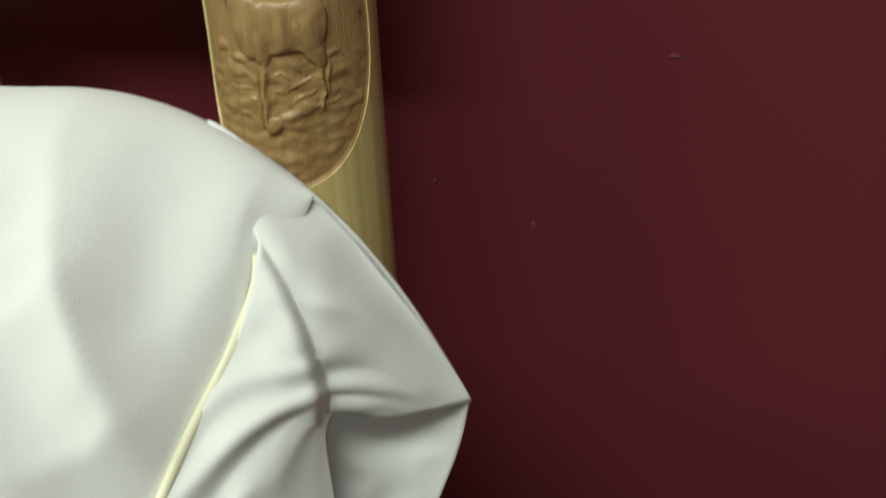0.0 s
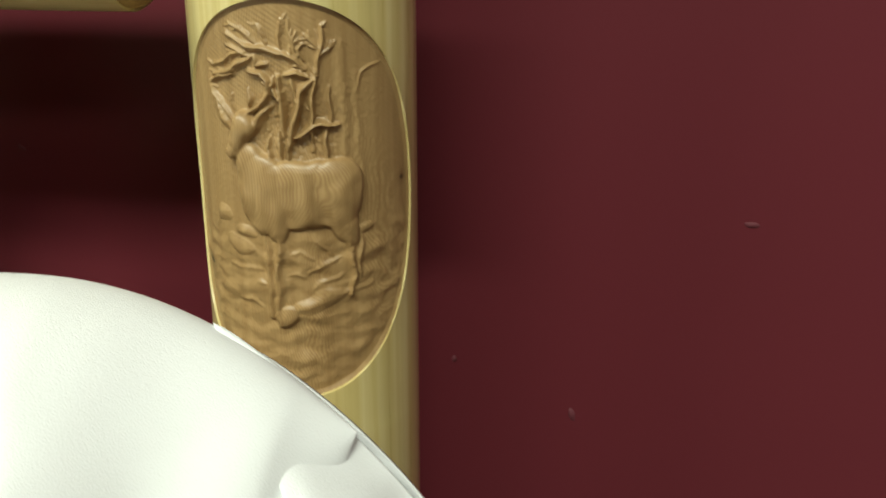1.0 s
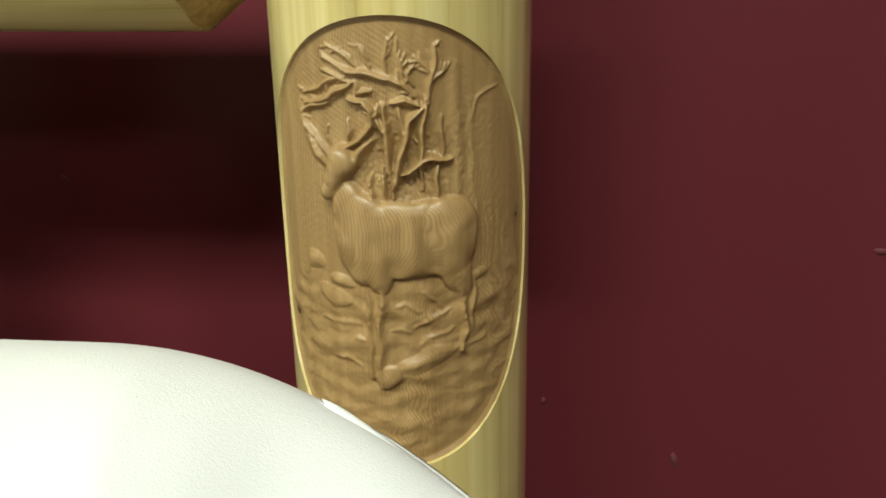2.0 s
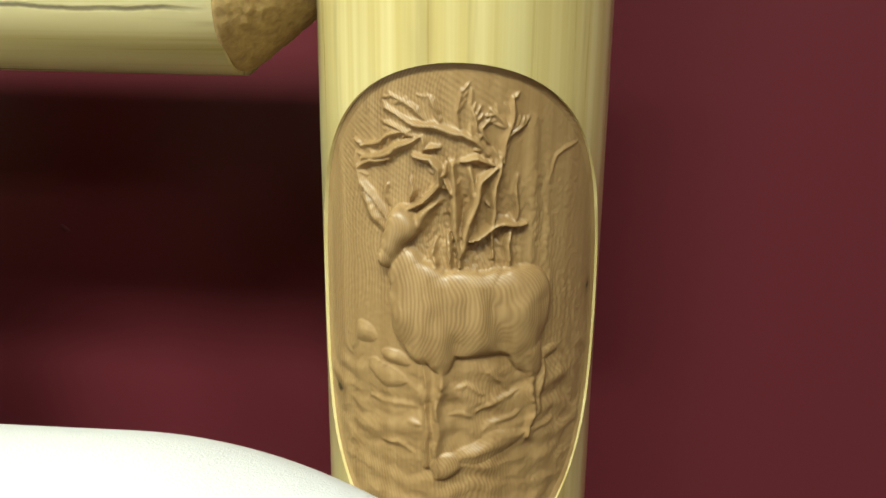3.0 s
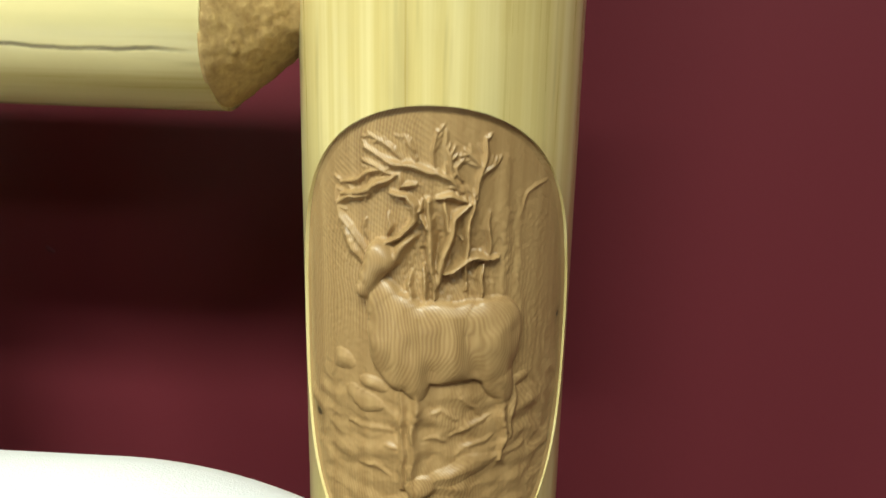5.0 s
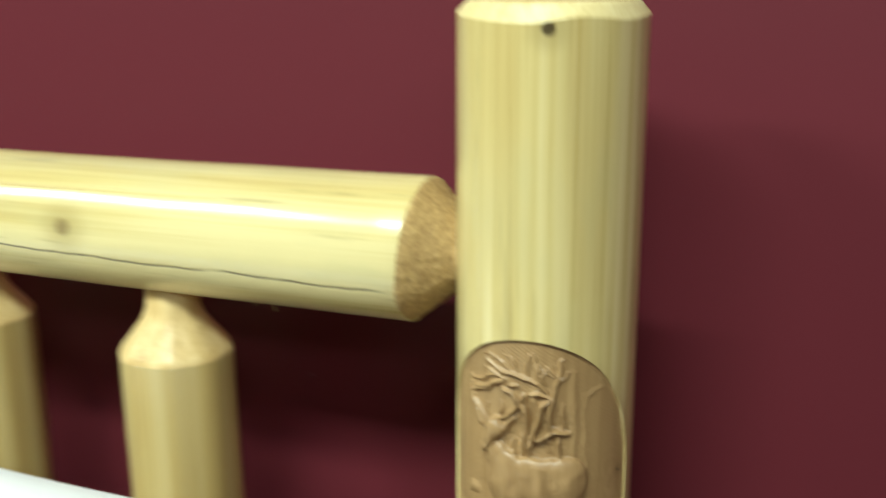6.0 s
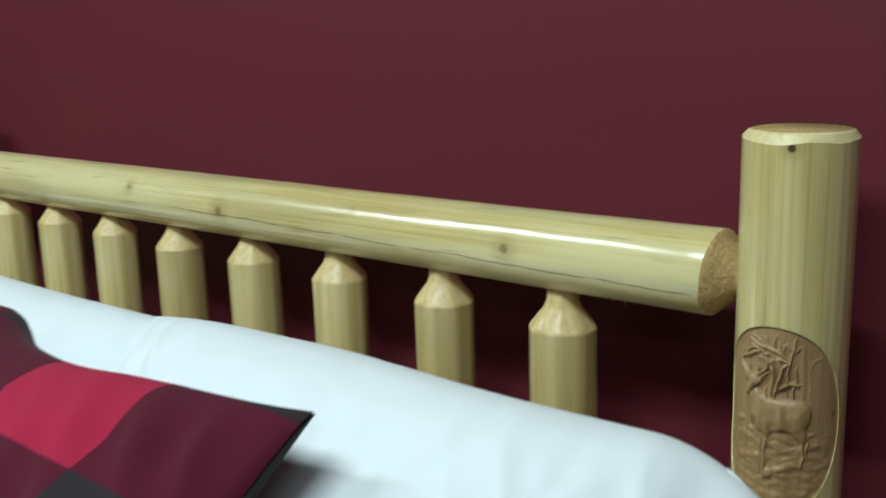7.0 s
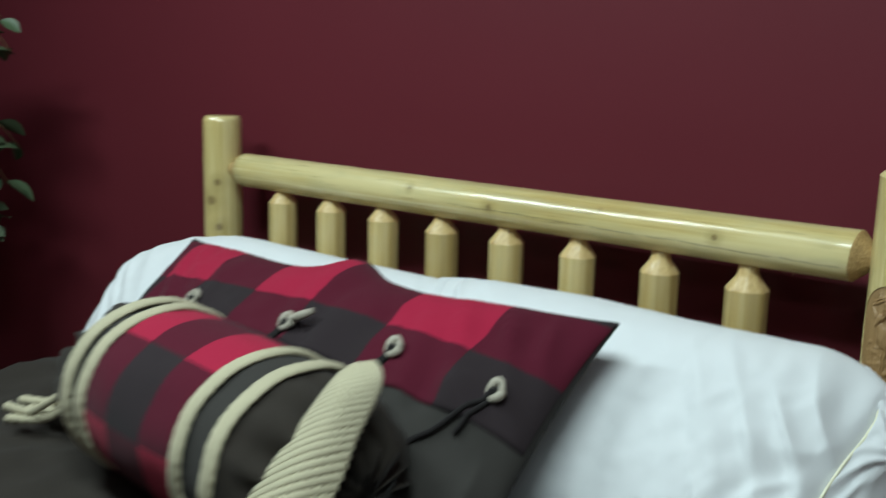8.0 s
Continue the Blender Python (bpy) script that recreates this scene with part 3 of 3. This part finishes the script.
def comforter():
    bm = bmesh.new()

    def f(i, j):
        u, v = i / 110, j / 100
        x = -1.80 + u * 1.93
        y = -0.33 - v * 1.80
        z = 0.672 + 0.016 * noise.fractal((x * 4, y * 5, 1), 0.8, 2.0, 5) + 0.006 * noise.noise((x * 17, y * 9, 3))
        side = max(-1.62 - x, x + 0.01, 0)
        if side > 0:
            z -= 5 * side * side + 2.2 * side
        return (x, y, z)

    grid(bm, 111, 101, f, flip=True)
    ob = part("comforter", bm, M_BROWN)
    so = ob.modifiers.new("thick", "SOLIDIFY")
    so.thickness, so.offset = 0.022, -1
    return tagged(ob, "dark brown suede comforter spread over the mattress", "comforter")


comforter()


def warped(a, lo, hi, n):
    return math.sin(math.pi / 2 * (2 * a / (n - 1) - 1)) * (hi - lo) / 2 + (hi + lo) / 2


class Cushion:
    """The surface of a stuffed cushion: x across, y up its face, z out of its face; a and b run from -1 to 1."""

    def __init__(self, half_w, half_h, thick, seed=0.0, wrinkle=0.008, power=2.6, crown=None, bend=0.0, drape=0.0):
        self.half_w, self.half_h, self.thick, self.seed = half_w, half_h, thick, seed
        self.wrinkle, self.power, self.crown, self.bend, self.drape = wrinkle, power, crown, bend, drape

    def at(self, a, b, side, lift=0.0):
        x = self.half_w * a * (1 - 0.05 * (1 - b * b) * a * a)
        y = self.half_h * b * (1 - 0.05 * (1 - a * a) * b * b)
        if self.crown:
            y = self.crown(a, b, y)
        t = self.thick * max(0.0, 1 - abs(a) ** (self.power + 0.8)) ** 0.55 * max(0.0, 1 - abs(b) ** self.power) ** 0.55
        edge = (1 - a ** 6) * (1 - b ** 6)
        p = (x * 6 + self.seed, y * 6, side * 3 + self.seed)
        d = noise.fractal(p, 0.9, 2.0, 4)
        # folds that run in from the short ends
        w = x * 44 + y * 20 + 4.5 * noise.noise((x * 5, y * 5, self.seed))
        fold = (1 - 2 * abs(math.sin(w))) * max(0.0, abs(a) - 0.25) * (0.6 + 0.8 * noise.noise((x * 9 + self.seed, y * 9, 2)))
        fold += 0.5 * (abs(noise.noise((x * 11 + self.seed, y * 5 - x * 6, 4))) - 0.2)
        # slack cloth hanging in soft folds towards the open end
        slack = max(0.0, a - 0.15) / 0.85 * max(0.0, min(1.0, 0.95 - b))
        t += self.drape * (1 - a ** 20) * slack * (1.2 * noise.noise((x * 26 + y * 10, y * 7, 4.2)) + 0.8 * (0.3 - abs(noise.noise((x * 22 - y * 16, y * 12 + x * 5, 7.7)))))
        z = side * (t + (self.wrinkle * (0.8 * d + 2.0 * fold)) * edge + lift)
        return (x, y, z - self.bend * x * x)

    def mesh(self, nu=120, nv=80):
        bm = bmesh.new()
        for side in (1, -1):
            grid(bm, nu, nv, lambda i, j: self.at(warped(i, -1, 1, nu), warped(j, -1, 1, nv), side), flip=side < 0)
        bmesh.ops.remove_doubles(bm, verts=bm.verts[:], dist=0.0003)
        return bm


def leaning(x, y, z, lean, turn=0, roll=0):
    """A pose for a cushion whose face leans back by that many degrees from upright."""
    return pose(x, y, z, 90 - lean, 0, turn) @ pose(0, 0, 0, 0, 0, roll)


def crown_right(a, b, y):
    k = max(0.0, (a - 0.70) / 0.30)
    left = max(0.0, (-a - 0.45) / 0.55)
    return y + max(0.0, b) * (0.009 * math.exp(-((a + 0.1) / 0.35) ** 2) + 0.005 * math.sin(max(0.0, a) * 2.2) - 0.050 * k ** 2.0 - 0.022 * left * left)


def crown_left(a, b, y):
    k = max(0.0, (-a - 0.15) / 0.85)
    right = max(0.0, (a - 0.75) / 0.25)
    return y - (0.165 * k * k + 0.010 * right * right + 0.004) * max(0.0, b)


white_right = thing("pillow", leaning(-0.375, -0.225, 0.788, 38), "plump white cotton pillow with an open hemmed end", "pillow", "white pillows")
white_left = thing("pillow", leaning(-1.235, -0.218, 0.769, 40), "plump white cotton pillow against the headboard", "pillow", "white pillows")
part("cover", Cushion(0.53, 0.215, 0.115, 9, 0.008, crown=crown_left).mesh(), M_SHEET, white_left)


def lerp_line(line, t):
    k = min(int(t * (len(line) - 1)), len(line) - 2)
    f = t * (len(line) - 1) - k
    p = [Vector(line[max(0, min(len(line) - 1, k + d))]) for d in (-1, 0, 1, 2)]
    return 0.5 * (2 * p[1] + f * (p[2] - p[0]) + f * f * (2 * p[0] - 5 * p[1] + 4 * p[2] - p[3]) + f ** 3 * (3 * p[1] - p[0] - 3 * p[2] + p[3]))


right_form = Cushion(0.425, 0.215, 0.115, 3, 0.010, crown=crown_right, drape=0.016)


def hem(name, seam, edge, label, seed, puff, lap=0.0):
    """A layer of the pillowcase's loose end, from its seam on the pillow to its free edge."""
    bm = bmesh.new()
    inv = white_right.matrix_basis.inverted()
    out = inv.to_3x3() @ Vector((0.25, -1, 0.35)).normalized()
    lift = inv.to_3x3() @ Vector((0.35, 0, 0.94))

    def f(i, j):
        u, v = i / 59, j / 129
        p = lerp_line(seam, v).lerp(inv @ lerp_line(edge, v), u)
        d = noise.fractal((p.x * 14 + seed, p.y * 14, p.z * 14), 0.9, 2, 3) + 1.6 * (0.35 - abs(noise.noise((u * 2.2 + seed, v * 7 + u * 2, seed))) * 2)
        p += lift * (0.016 * math.sin(math.pi * u) ** 0.8 * (1 - v) ** 3)
        # a lap of the front layer, creased from the seam down to the corner of its free edge
        s = v - (0.17 + 0.33 * u)
        step = max(0.0, min(1.0, s / 0.022 + 0.5))
        p += out * (lap * (0.25 + 0.75 * u) * (1 - 0.55 * max(0.0, u - 0.7) / 0.3) * (step * step * (3 - 2 * step) * math.exp(-4 * max(0.0, s)) - 0.35 * math.exp(-(s / 0.05) ** 2) * (s < 0)))
        return p + out * (puff * math.sin(math.pi * u) + 0.0042 * d * math.sin(math.pi * (0.1 + 0.9 * u)) * min(1, 6 * v))

    grid(bm, 60, 130, f)
    ob = part(name, bm, M_SHEET, white_right, label)
    so = ob.modifiers.new("thick", "SOLIDIFY")
    so.thickness = 0.0022
    return ob


TIP = (0.119, -0.12, 0.816)
SEAM = [right_form.at(a, b, 1, 0.0015) for a, b in ((0.87, 0.999), (0.980, 0.80), (0.988, 0.58), (0.972, 0.25), (0.945, -0.1), (0.930, -0.5), (0.92, -0.9))]
BACK = [right_form.at(a, b, -1, 0.0015) for a, b in ((0.90, 0.999), (0.96, 0.75), (0.97, 0.2), (0.97, -0.5))]
hem("hem_front", SEAM, [TIP, (0.103, -0.132, 0.818), (0.085, -0.146, 0.822), (0.063, -0.166, 0.832), (0.069, -0.185, 0.785), (0.068, -0.22, 0.74), (0.04, -0.30, 0.68)], "loose white hem of the pillowcase", 2, 0.008, 0.015)
hem("hem_back", BACK, [TIP, (0.113, -0.122, 0.79), (0.098, -0.14, 0.75), (0.06, -0.17, 0.66)], "loose white hem of the pillowcase", 7, -0.003)
part("cover", right_form.mesh(220, 140), M_SHEET, white_right)
bm = bmesh.new()
tube(bm, [lerp_line(SEAM, k / 50) + Vector((0, 0, 0.0015)) for k in range(9, 51)], 0.0024, 8)
part("seam_piping", bm, M_HEM, white_right, "pale cream stitched seam")

# the plaid pillow with toggles
def crown_plaid(a, b, y):
    up = max(0.0, b)
    return y + up * (0.030 * math.exp(-((a - 0.06) / 0.10) ** 2) - 0.012 * math.exp(-((a + 0.25) / 0.25) ** 2) + 0.014 * abs(a) ** 6 - 0.012 * math.exp(-((a - 0.4) / 0.2) ** 2))


plaid_pose = leaning(-0.837, -0.47, 0.818, 47, turn=-4, roll=3.0)
plaid_pillow = thing("throw_pillow", plaid_pose, "charcoal pillow with a red plaid flap and bone toggles", "pillow")
sham = Cushion(0.546, 0.235, 0.075, 5, 0.011, 2.8, crown_plaid, 0.10)
part("cover", sham.mesh(), M_GREY, plaid_pillow, "charcoal suede cover")
bm = bmesh.new()


def flap_at(i, j):
    a, v = warped(i, -1, 1, 100), j / 40
    low = 0.13 + 0.03 * noise.noise((a * 5, 2, 0)) - 0.09 * a
    b = low + (0.999 - low) * math.sin(v * math.pi / 2)
    return sham.at(a * 0.999, b, 1, 0.004)


grid(bm, 100, 41, flap_at)
M_PLAID = plaid("plaid_wool", "x", "y", 0.165, 0.318, 0.507, 0.118)
flap = part("plaid_flap", bm, M_PLAID, plaid_pillow, "red, plum and charcoal buffalo plaid flap")
so = flap.modifiers.new("thick", "SOLIDIFY")
so.thickness, so.offset = 0.004, -1


def toggle(a, b, turn, long):
    """A bone toggle with its cord loop, on the edge of the flap."""
    at = Vector(sham.at(a, b, 1, 0.012))
    bm = bmesh.new()
    ring = [at + Vector((math.cos(t) * 0.0105 * (1 + 0.15 * math.sin(3 * t + turn)), math.sin(t) * 0.013, 0.003 * math.sin(t))) for t in spread(0, 2 * math.pi, 22)]
    tube(bm, ring, [0.0056 + 0.0014 * math.sin(2 * t + turn) for t in spread(0, 2 * math.pi, 22)], 10)
    knob = part("toggle", bm, M_HORN, plaid_pillow, "rough bone toggle ring")
    if long:
        bm = bmesh.new()
        tube(bm, [at + Vector(p) for p in ((0.017, 0.004, 0.003), (0.027, 0.010, 0.006), (0.037, 0.018, 0.005), (0.046, 0.028, 0.002))], [0.006, 0.008, 0.007, 0.005], 8)
        part("toggle_bar", bm, M_HORN, plaid_pillow, "rough bone toggle bar")
    bm = bmesh.new()
    for d in (-1, 1):
        down = [at + Vector((0.002 * d, 0, 0.004))]
        for k in range(1, 9):
            p = Vector(sham.at(a + d * 0.010 * k * (0.6 if d > 0 else 1) - 0.012 * k, b - 0.075 * k * (0.55 if d > 0 else 1), 1, 0.006))
            down.append(p)
        tube(bm, down, 0.0042, 6)
    part("cord", bm, M_CORD, knob, "black cord loop")


for a, b, turn, long in ((-0.44, 0.29, 0.3, False), (0.10, 0.245, 1.4, True), (0.53, 0.33, 2.2, False), (0.88, 0.29, 3.0, False)):
    toggle(a, b, turn, long)

# the neck roll
ROLL_R, ROLL_FLAT = 0.130, 1.1
roll = thing("bolster", pose(-0.758, -0.652, 0.820, 0, 2, -3), "plaid neck roll with cream knit bands and tied ends", "bolster pillow")


def roll_part(name, profile, material, label="", seed=0.0, pleat=0.0):
    bm = bmesh.new()

    def f(i, j):
        p, r = profile[j]
        a = 2 * math.pi * i / 96
        d = noise.noise((math.cos(a) * 2 + seed, math.sin(a) * 2, p * 9))
        r = r * (1 + 0.03 * d) + pleat * (ROLL_R - r) * 0.5 * math.sin(13 * a + 3 * d + seed)
        flat = 0.9 if math.sin(a) < -0.5 else 1.0
        return (p, ROLL_FLAT * r * math.cos(a), r * math.sin(a) * (1 - 0.06 * (1 - flat)))

    vs = grid(bm, 96, len(profile), f, closed_u=True)
    if pleat:
        bm.faces.new(vs[0][::-1])
        bm.faces.new(vs[-1])
    return part(name, bm, material, roll, label)


M_ROLL = plaid("plaid_wool_roll", "x", "angle", 0.092, 0.75, 0.30, 0.95)
roll_part("plaid_cover", [(x, ROLL_R + 0.006 * math.cos(x / 0.125 * 1.4)) for x in spread(-0.128, 0.128, 24)], M_ROLL, "red and charcoal buffalo plaid middle")


def knit_band(at, wide):
    """A soft flattened band of chunky knit round the roll."""
    bm = bmesh.new()

    def f(i, j):
        t, k = 2 * math.pi * i / 260, 2 * math.pi * j / 15
        stitch = math.sin(t * 88 + 2.5 * noise.noise((math.cos(t) * 4, math.sin(t) * 4, at)) + 1.2 * math.cos(k)) * (0.5 + 0.5 * math.cos(k * 3))
        r = ROLL_R + 0.003 + (0.0055 + 0.0009 * stitch) * math.cos(k) + 0.002 * noise.noise((math.cos(t) * 3, math.sin(t) * 3, at * 9))
        x = at + wide * (1 + 0.06 * math.sin(t * 44 + 1)) * math.sin(k) + 0.004 * noise.noise((math.cos(t) * 2.5, math.sin(t) * 2.5, at * 5))
        return (x, ROLL_FLAT * r * math.cos(t), r * math.sin(t))

    grid(bm, 260, 16, f, closed_u=True)
    return part("knit_band", bm, M_CREAM, roll, "chunky cream knit band")


for d, outer in ((-1, 0.180), (1, 0.208)):
    cut = outer + 0.004
    roll_part("grey_band", [(d * x, ROLL_R - 0.001) for x in spread(0.127, cut, 8)][::d], M_GREY, "charcoal suede band", d)
    roll_part("gathered_end", [(d * (cut + x), ROLL_R * k) for x, k in ((0.0, 0.985), (0.015, 0.975), (0.03, 0.95), (0.045, 0.92), (0.06, 0.86), (0.075, 0.79), (0.09, 0.70), (0.112, 0.5), (0.128, 0.3), (0.142, 0.2))][::d], M_BROWN, "gathered dark suede end", 3 * d, 0.85)
    knit_band(d * 0.134, 0.0135)
    knit_band(d * outer, 0.0145)

# knit scarf ends tied round the gathers
def scarf(points, widths, name, seed, lift):
    bm = bmesh.new()
    inv = roll.matrix_basis.inverted()

    def f(i, j):
        v = j / 160
        c = lerp_line(points, v)
        wv = widths[0] + (widths[1] - widths[0]) * min(1, v * 1.6)
        u = i / 24 - 0.5
        rib = 0.0013 * math.sin(v * 190 + 14 * u) + 0.0008 * math.sin(u * 70 + 6 * v)
        wv *= 1 + 0.08 * math.sin(v * 9 + seed)
        bow = 0.22 * wv * (1 - 4 * u * u)
        return inv @ (c + lift[0] * (u * wv) + lift[1] * (bow + rib))

    grid(bm, 25, 161, f)
    ob = part(name, bm, M_CREAM, roll, "ribbed cream knit scarf end")
    so = ob.modifiers.new("thick", "SOLIDIFY")
    so.thickness = 0.008
    return ob


TIE_R, TIE_L = roll.matrix_basis @ Vector((0.312, 0.0, 0.065)), roll.matrix_basis @ Vector((-0.345, 0, -0.02))
SIDE = Vector((0.75, 0.55, 0.25)).normalized()
scarf([TIE_R + Vector(p) for p in ((-0.01, 0.03, 0.085), (0.005, 0.0, 0.065), (0.005, -0.05, 0.01), (0.0, -0.115, -0.07), (-0.02, -0.19, -0.125))], (0.035, 0.115), "scarf_end", 0, (SIDE, Vector((0.35, -0.75, 0.55)).normalized()))
rnd = random.Random(21)
inv = roll.matrix_basis.inverted()
for k in range(12):
    bm = bmesh.new()
    dx, dy = rnd.uniform(-0.20, -0.12), rnd.uniform(-0.10, 0.04)
    pts = [inv @ (TIE_L + Vector((dx * t, dy * t + 0.012 * math.sin(t * 5 + k), -0.11 * min(1, 1.5 * t) ** 0.8 + 0.006 * (k % 3)))) for t in spread(0, 1, 26)]
    tube(bm, pts, [(0.0055 + 0.003 * t) * (1 + 0.22 * math.sin(t * 70 + k)) for t in spread(0, 1, 26)], 8)
    part("fringe_strand", bm, M_CREAM, roll, "twisted cream knit strand")

# ---- things beside the bed ----
def leaf_mesh(size, seed):
    bm = bmesh.new()
    rnd = random.Random(seed)
    cup = rnd.uniform(0.1, 0.3)

    def f(i, j):
        v = j / 6
        wd = size * 0.34 * math.sin(math.pi * min(1, v * 0.93 + 0.05)) ** 0.8
        u = i / 2 - 1
        return (u * wd, v * size, -cup * size * v * v + abs(u) * wd * 0.35)

    grid(bm, 5, 7, f)
    mesh = bpy.data.meshes.new("leaf")
    bm.to_mesh(mesh)
    bm.free()
    mesh.polygons.foreach_set("use_smooth", [True] * len(mesh.polygons))
    return mesh


def potted_tree():
    n = Nodes("leaf_green")
    info = n.add("ShaderNodeObjectInfo")
    n.bump(n.noise(n.coords(), 120.0), 0.3, 0.001)
    m_leaf = n.finish(n.mix(info.outputs["Random"], (0.03, 0.065, 0.03), (0.11, 0.16, 0.085)), 0.45)
    m_stem = cloth("brown_stem", (0.10, 0.06, 0.03), weave=200, sheen=0)
    tree = thing("potted_tree", pose(-2.64, -0.30, 0), "leafy green silk tree in a dark pot", "plant")
    bm = bmesh.new()
    lathe(bm, [(0, 0.11), (0.02, 0.12), (0.26, 0.15), (0.28, 0.16), (0.30, 0.155), (0.29, 0.14)], seg=32)
    part("pot", bm, cloth("dark_clay", (0.05, 0.035, 0.03), weave=80, rough=0.5, sheen=0), tree)
    bm = bmesh.new()
    trunk = [(0.02 * math.sin(z * 4), 0.02 * math.cos(z * 3) - 0.02, z) for z in spread(0.27, 1.5, 14)]
    tube(bm, trunk, spread(0.018, 0.009, 14), 8)
    part("trunk", bm, m_stem, tree)
    rnd = random.Random(11)
    leaves = [leaf_mesh(s, k) for k, s in enumerate((0.06, 0.075, 0.09))]
    for mesh in leaves:
        mesh.materials.append(m_leaf)
    for k in range(46):
        z0 = rnd.uniform(0.75, 1.5)
        ang, ln = rnd.uniform(0, 2 * math.pi), rnd.uniform(0.16, 0.34)
        d = Vector((math.cos(ang), math.sin(ang) * 0.75, 0))
        pts = [Vector((0, 0, z0)) + d * ln * t + Vector((0, 0, 0.12 * math.sin(t * 2.4) - 0.10 * t * t)) for t in spread(0, 1, 7)]
        bm = bmesh.new()
        tube(bm, pts, spread(0.005, 0.002, 7), 5)
        limb = part("limb", bm, m_stem, tree)
        for j in range(10):
            p = pts[2].lerp(pts[6], j / 9) + Vector((0, 0, rnd.uniform(-0.01, 0.01)))
            lf = new("leaf", rnd.choice(leaves))
            lf.parent = limb
            lf.matrix_basis = Matrix.Translation(p) @ Euler((rnd.uniform(-0.9, 0.5), rnd.uniform(-0.6, 0.6), rnd.uniform(0, 6.28))).to_matrix().to_4x4()
    return tree


potted_tree()

# scuffs on the wall's paint
def scuff(x, z, wide, high, turn, seed):
    bm = bmesh.new()
    pts = [(math.cos(t) * wide * (1 + 0.35 * noise.noise((math.cos(t) * 2, math.sin(t) * 2, seed))), math.sin(t) * high * (1 + 0.4 * noise.noise((math.cos(t) * 3, math.sin(t) * 3, seed + 5)))) for t in spread(0, 2 * math.pi, 19)[:-1]]
    lo = [bm.verts.new((px, 0.0, pz)) for px, pz in pts]
    hi = [bm.verts.new((px * 0.8, -0.0006, pz * 0.8)) for px, pz in pts]
    bm.faces.new(hi)
    for k in range(18):
        bm.faces.new((lo[k], lo[(k + 1) % 18], hi[(k + 1) % 18], hi[k]))
    bmesh.ops.recalc_face_normals(bm, faces=bm.faces[:])
    ob = part("paint_scuff", bm, M_SCUFF, WALL, "pale scuff in the paint")
    ob.location = (x, WALL_Y, z)
    ob.rotation_euler = (0, radians(turn), 0)


for spec in ((0.203, 0.922, 0.0040, 0.0016, 4, 1), (0.046, 0.83, 0.0015, 0.0022, 10, 2), (-0.207, 0.944, 0.0028, 0.0014, 35, 3), (0.115, 0.80, 0.002, 0.0042, -10, 4)):
    scuff(*spec)
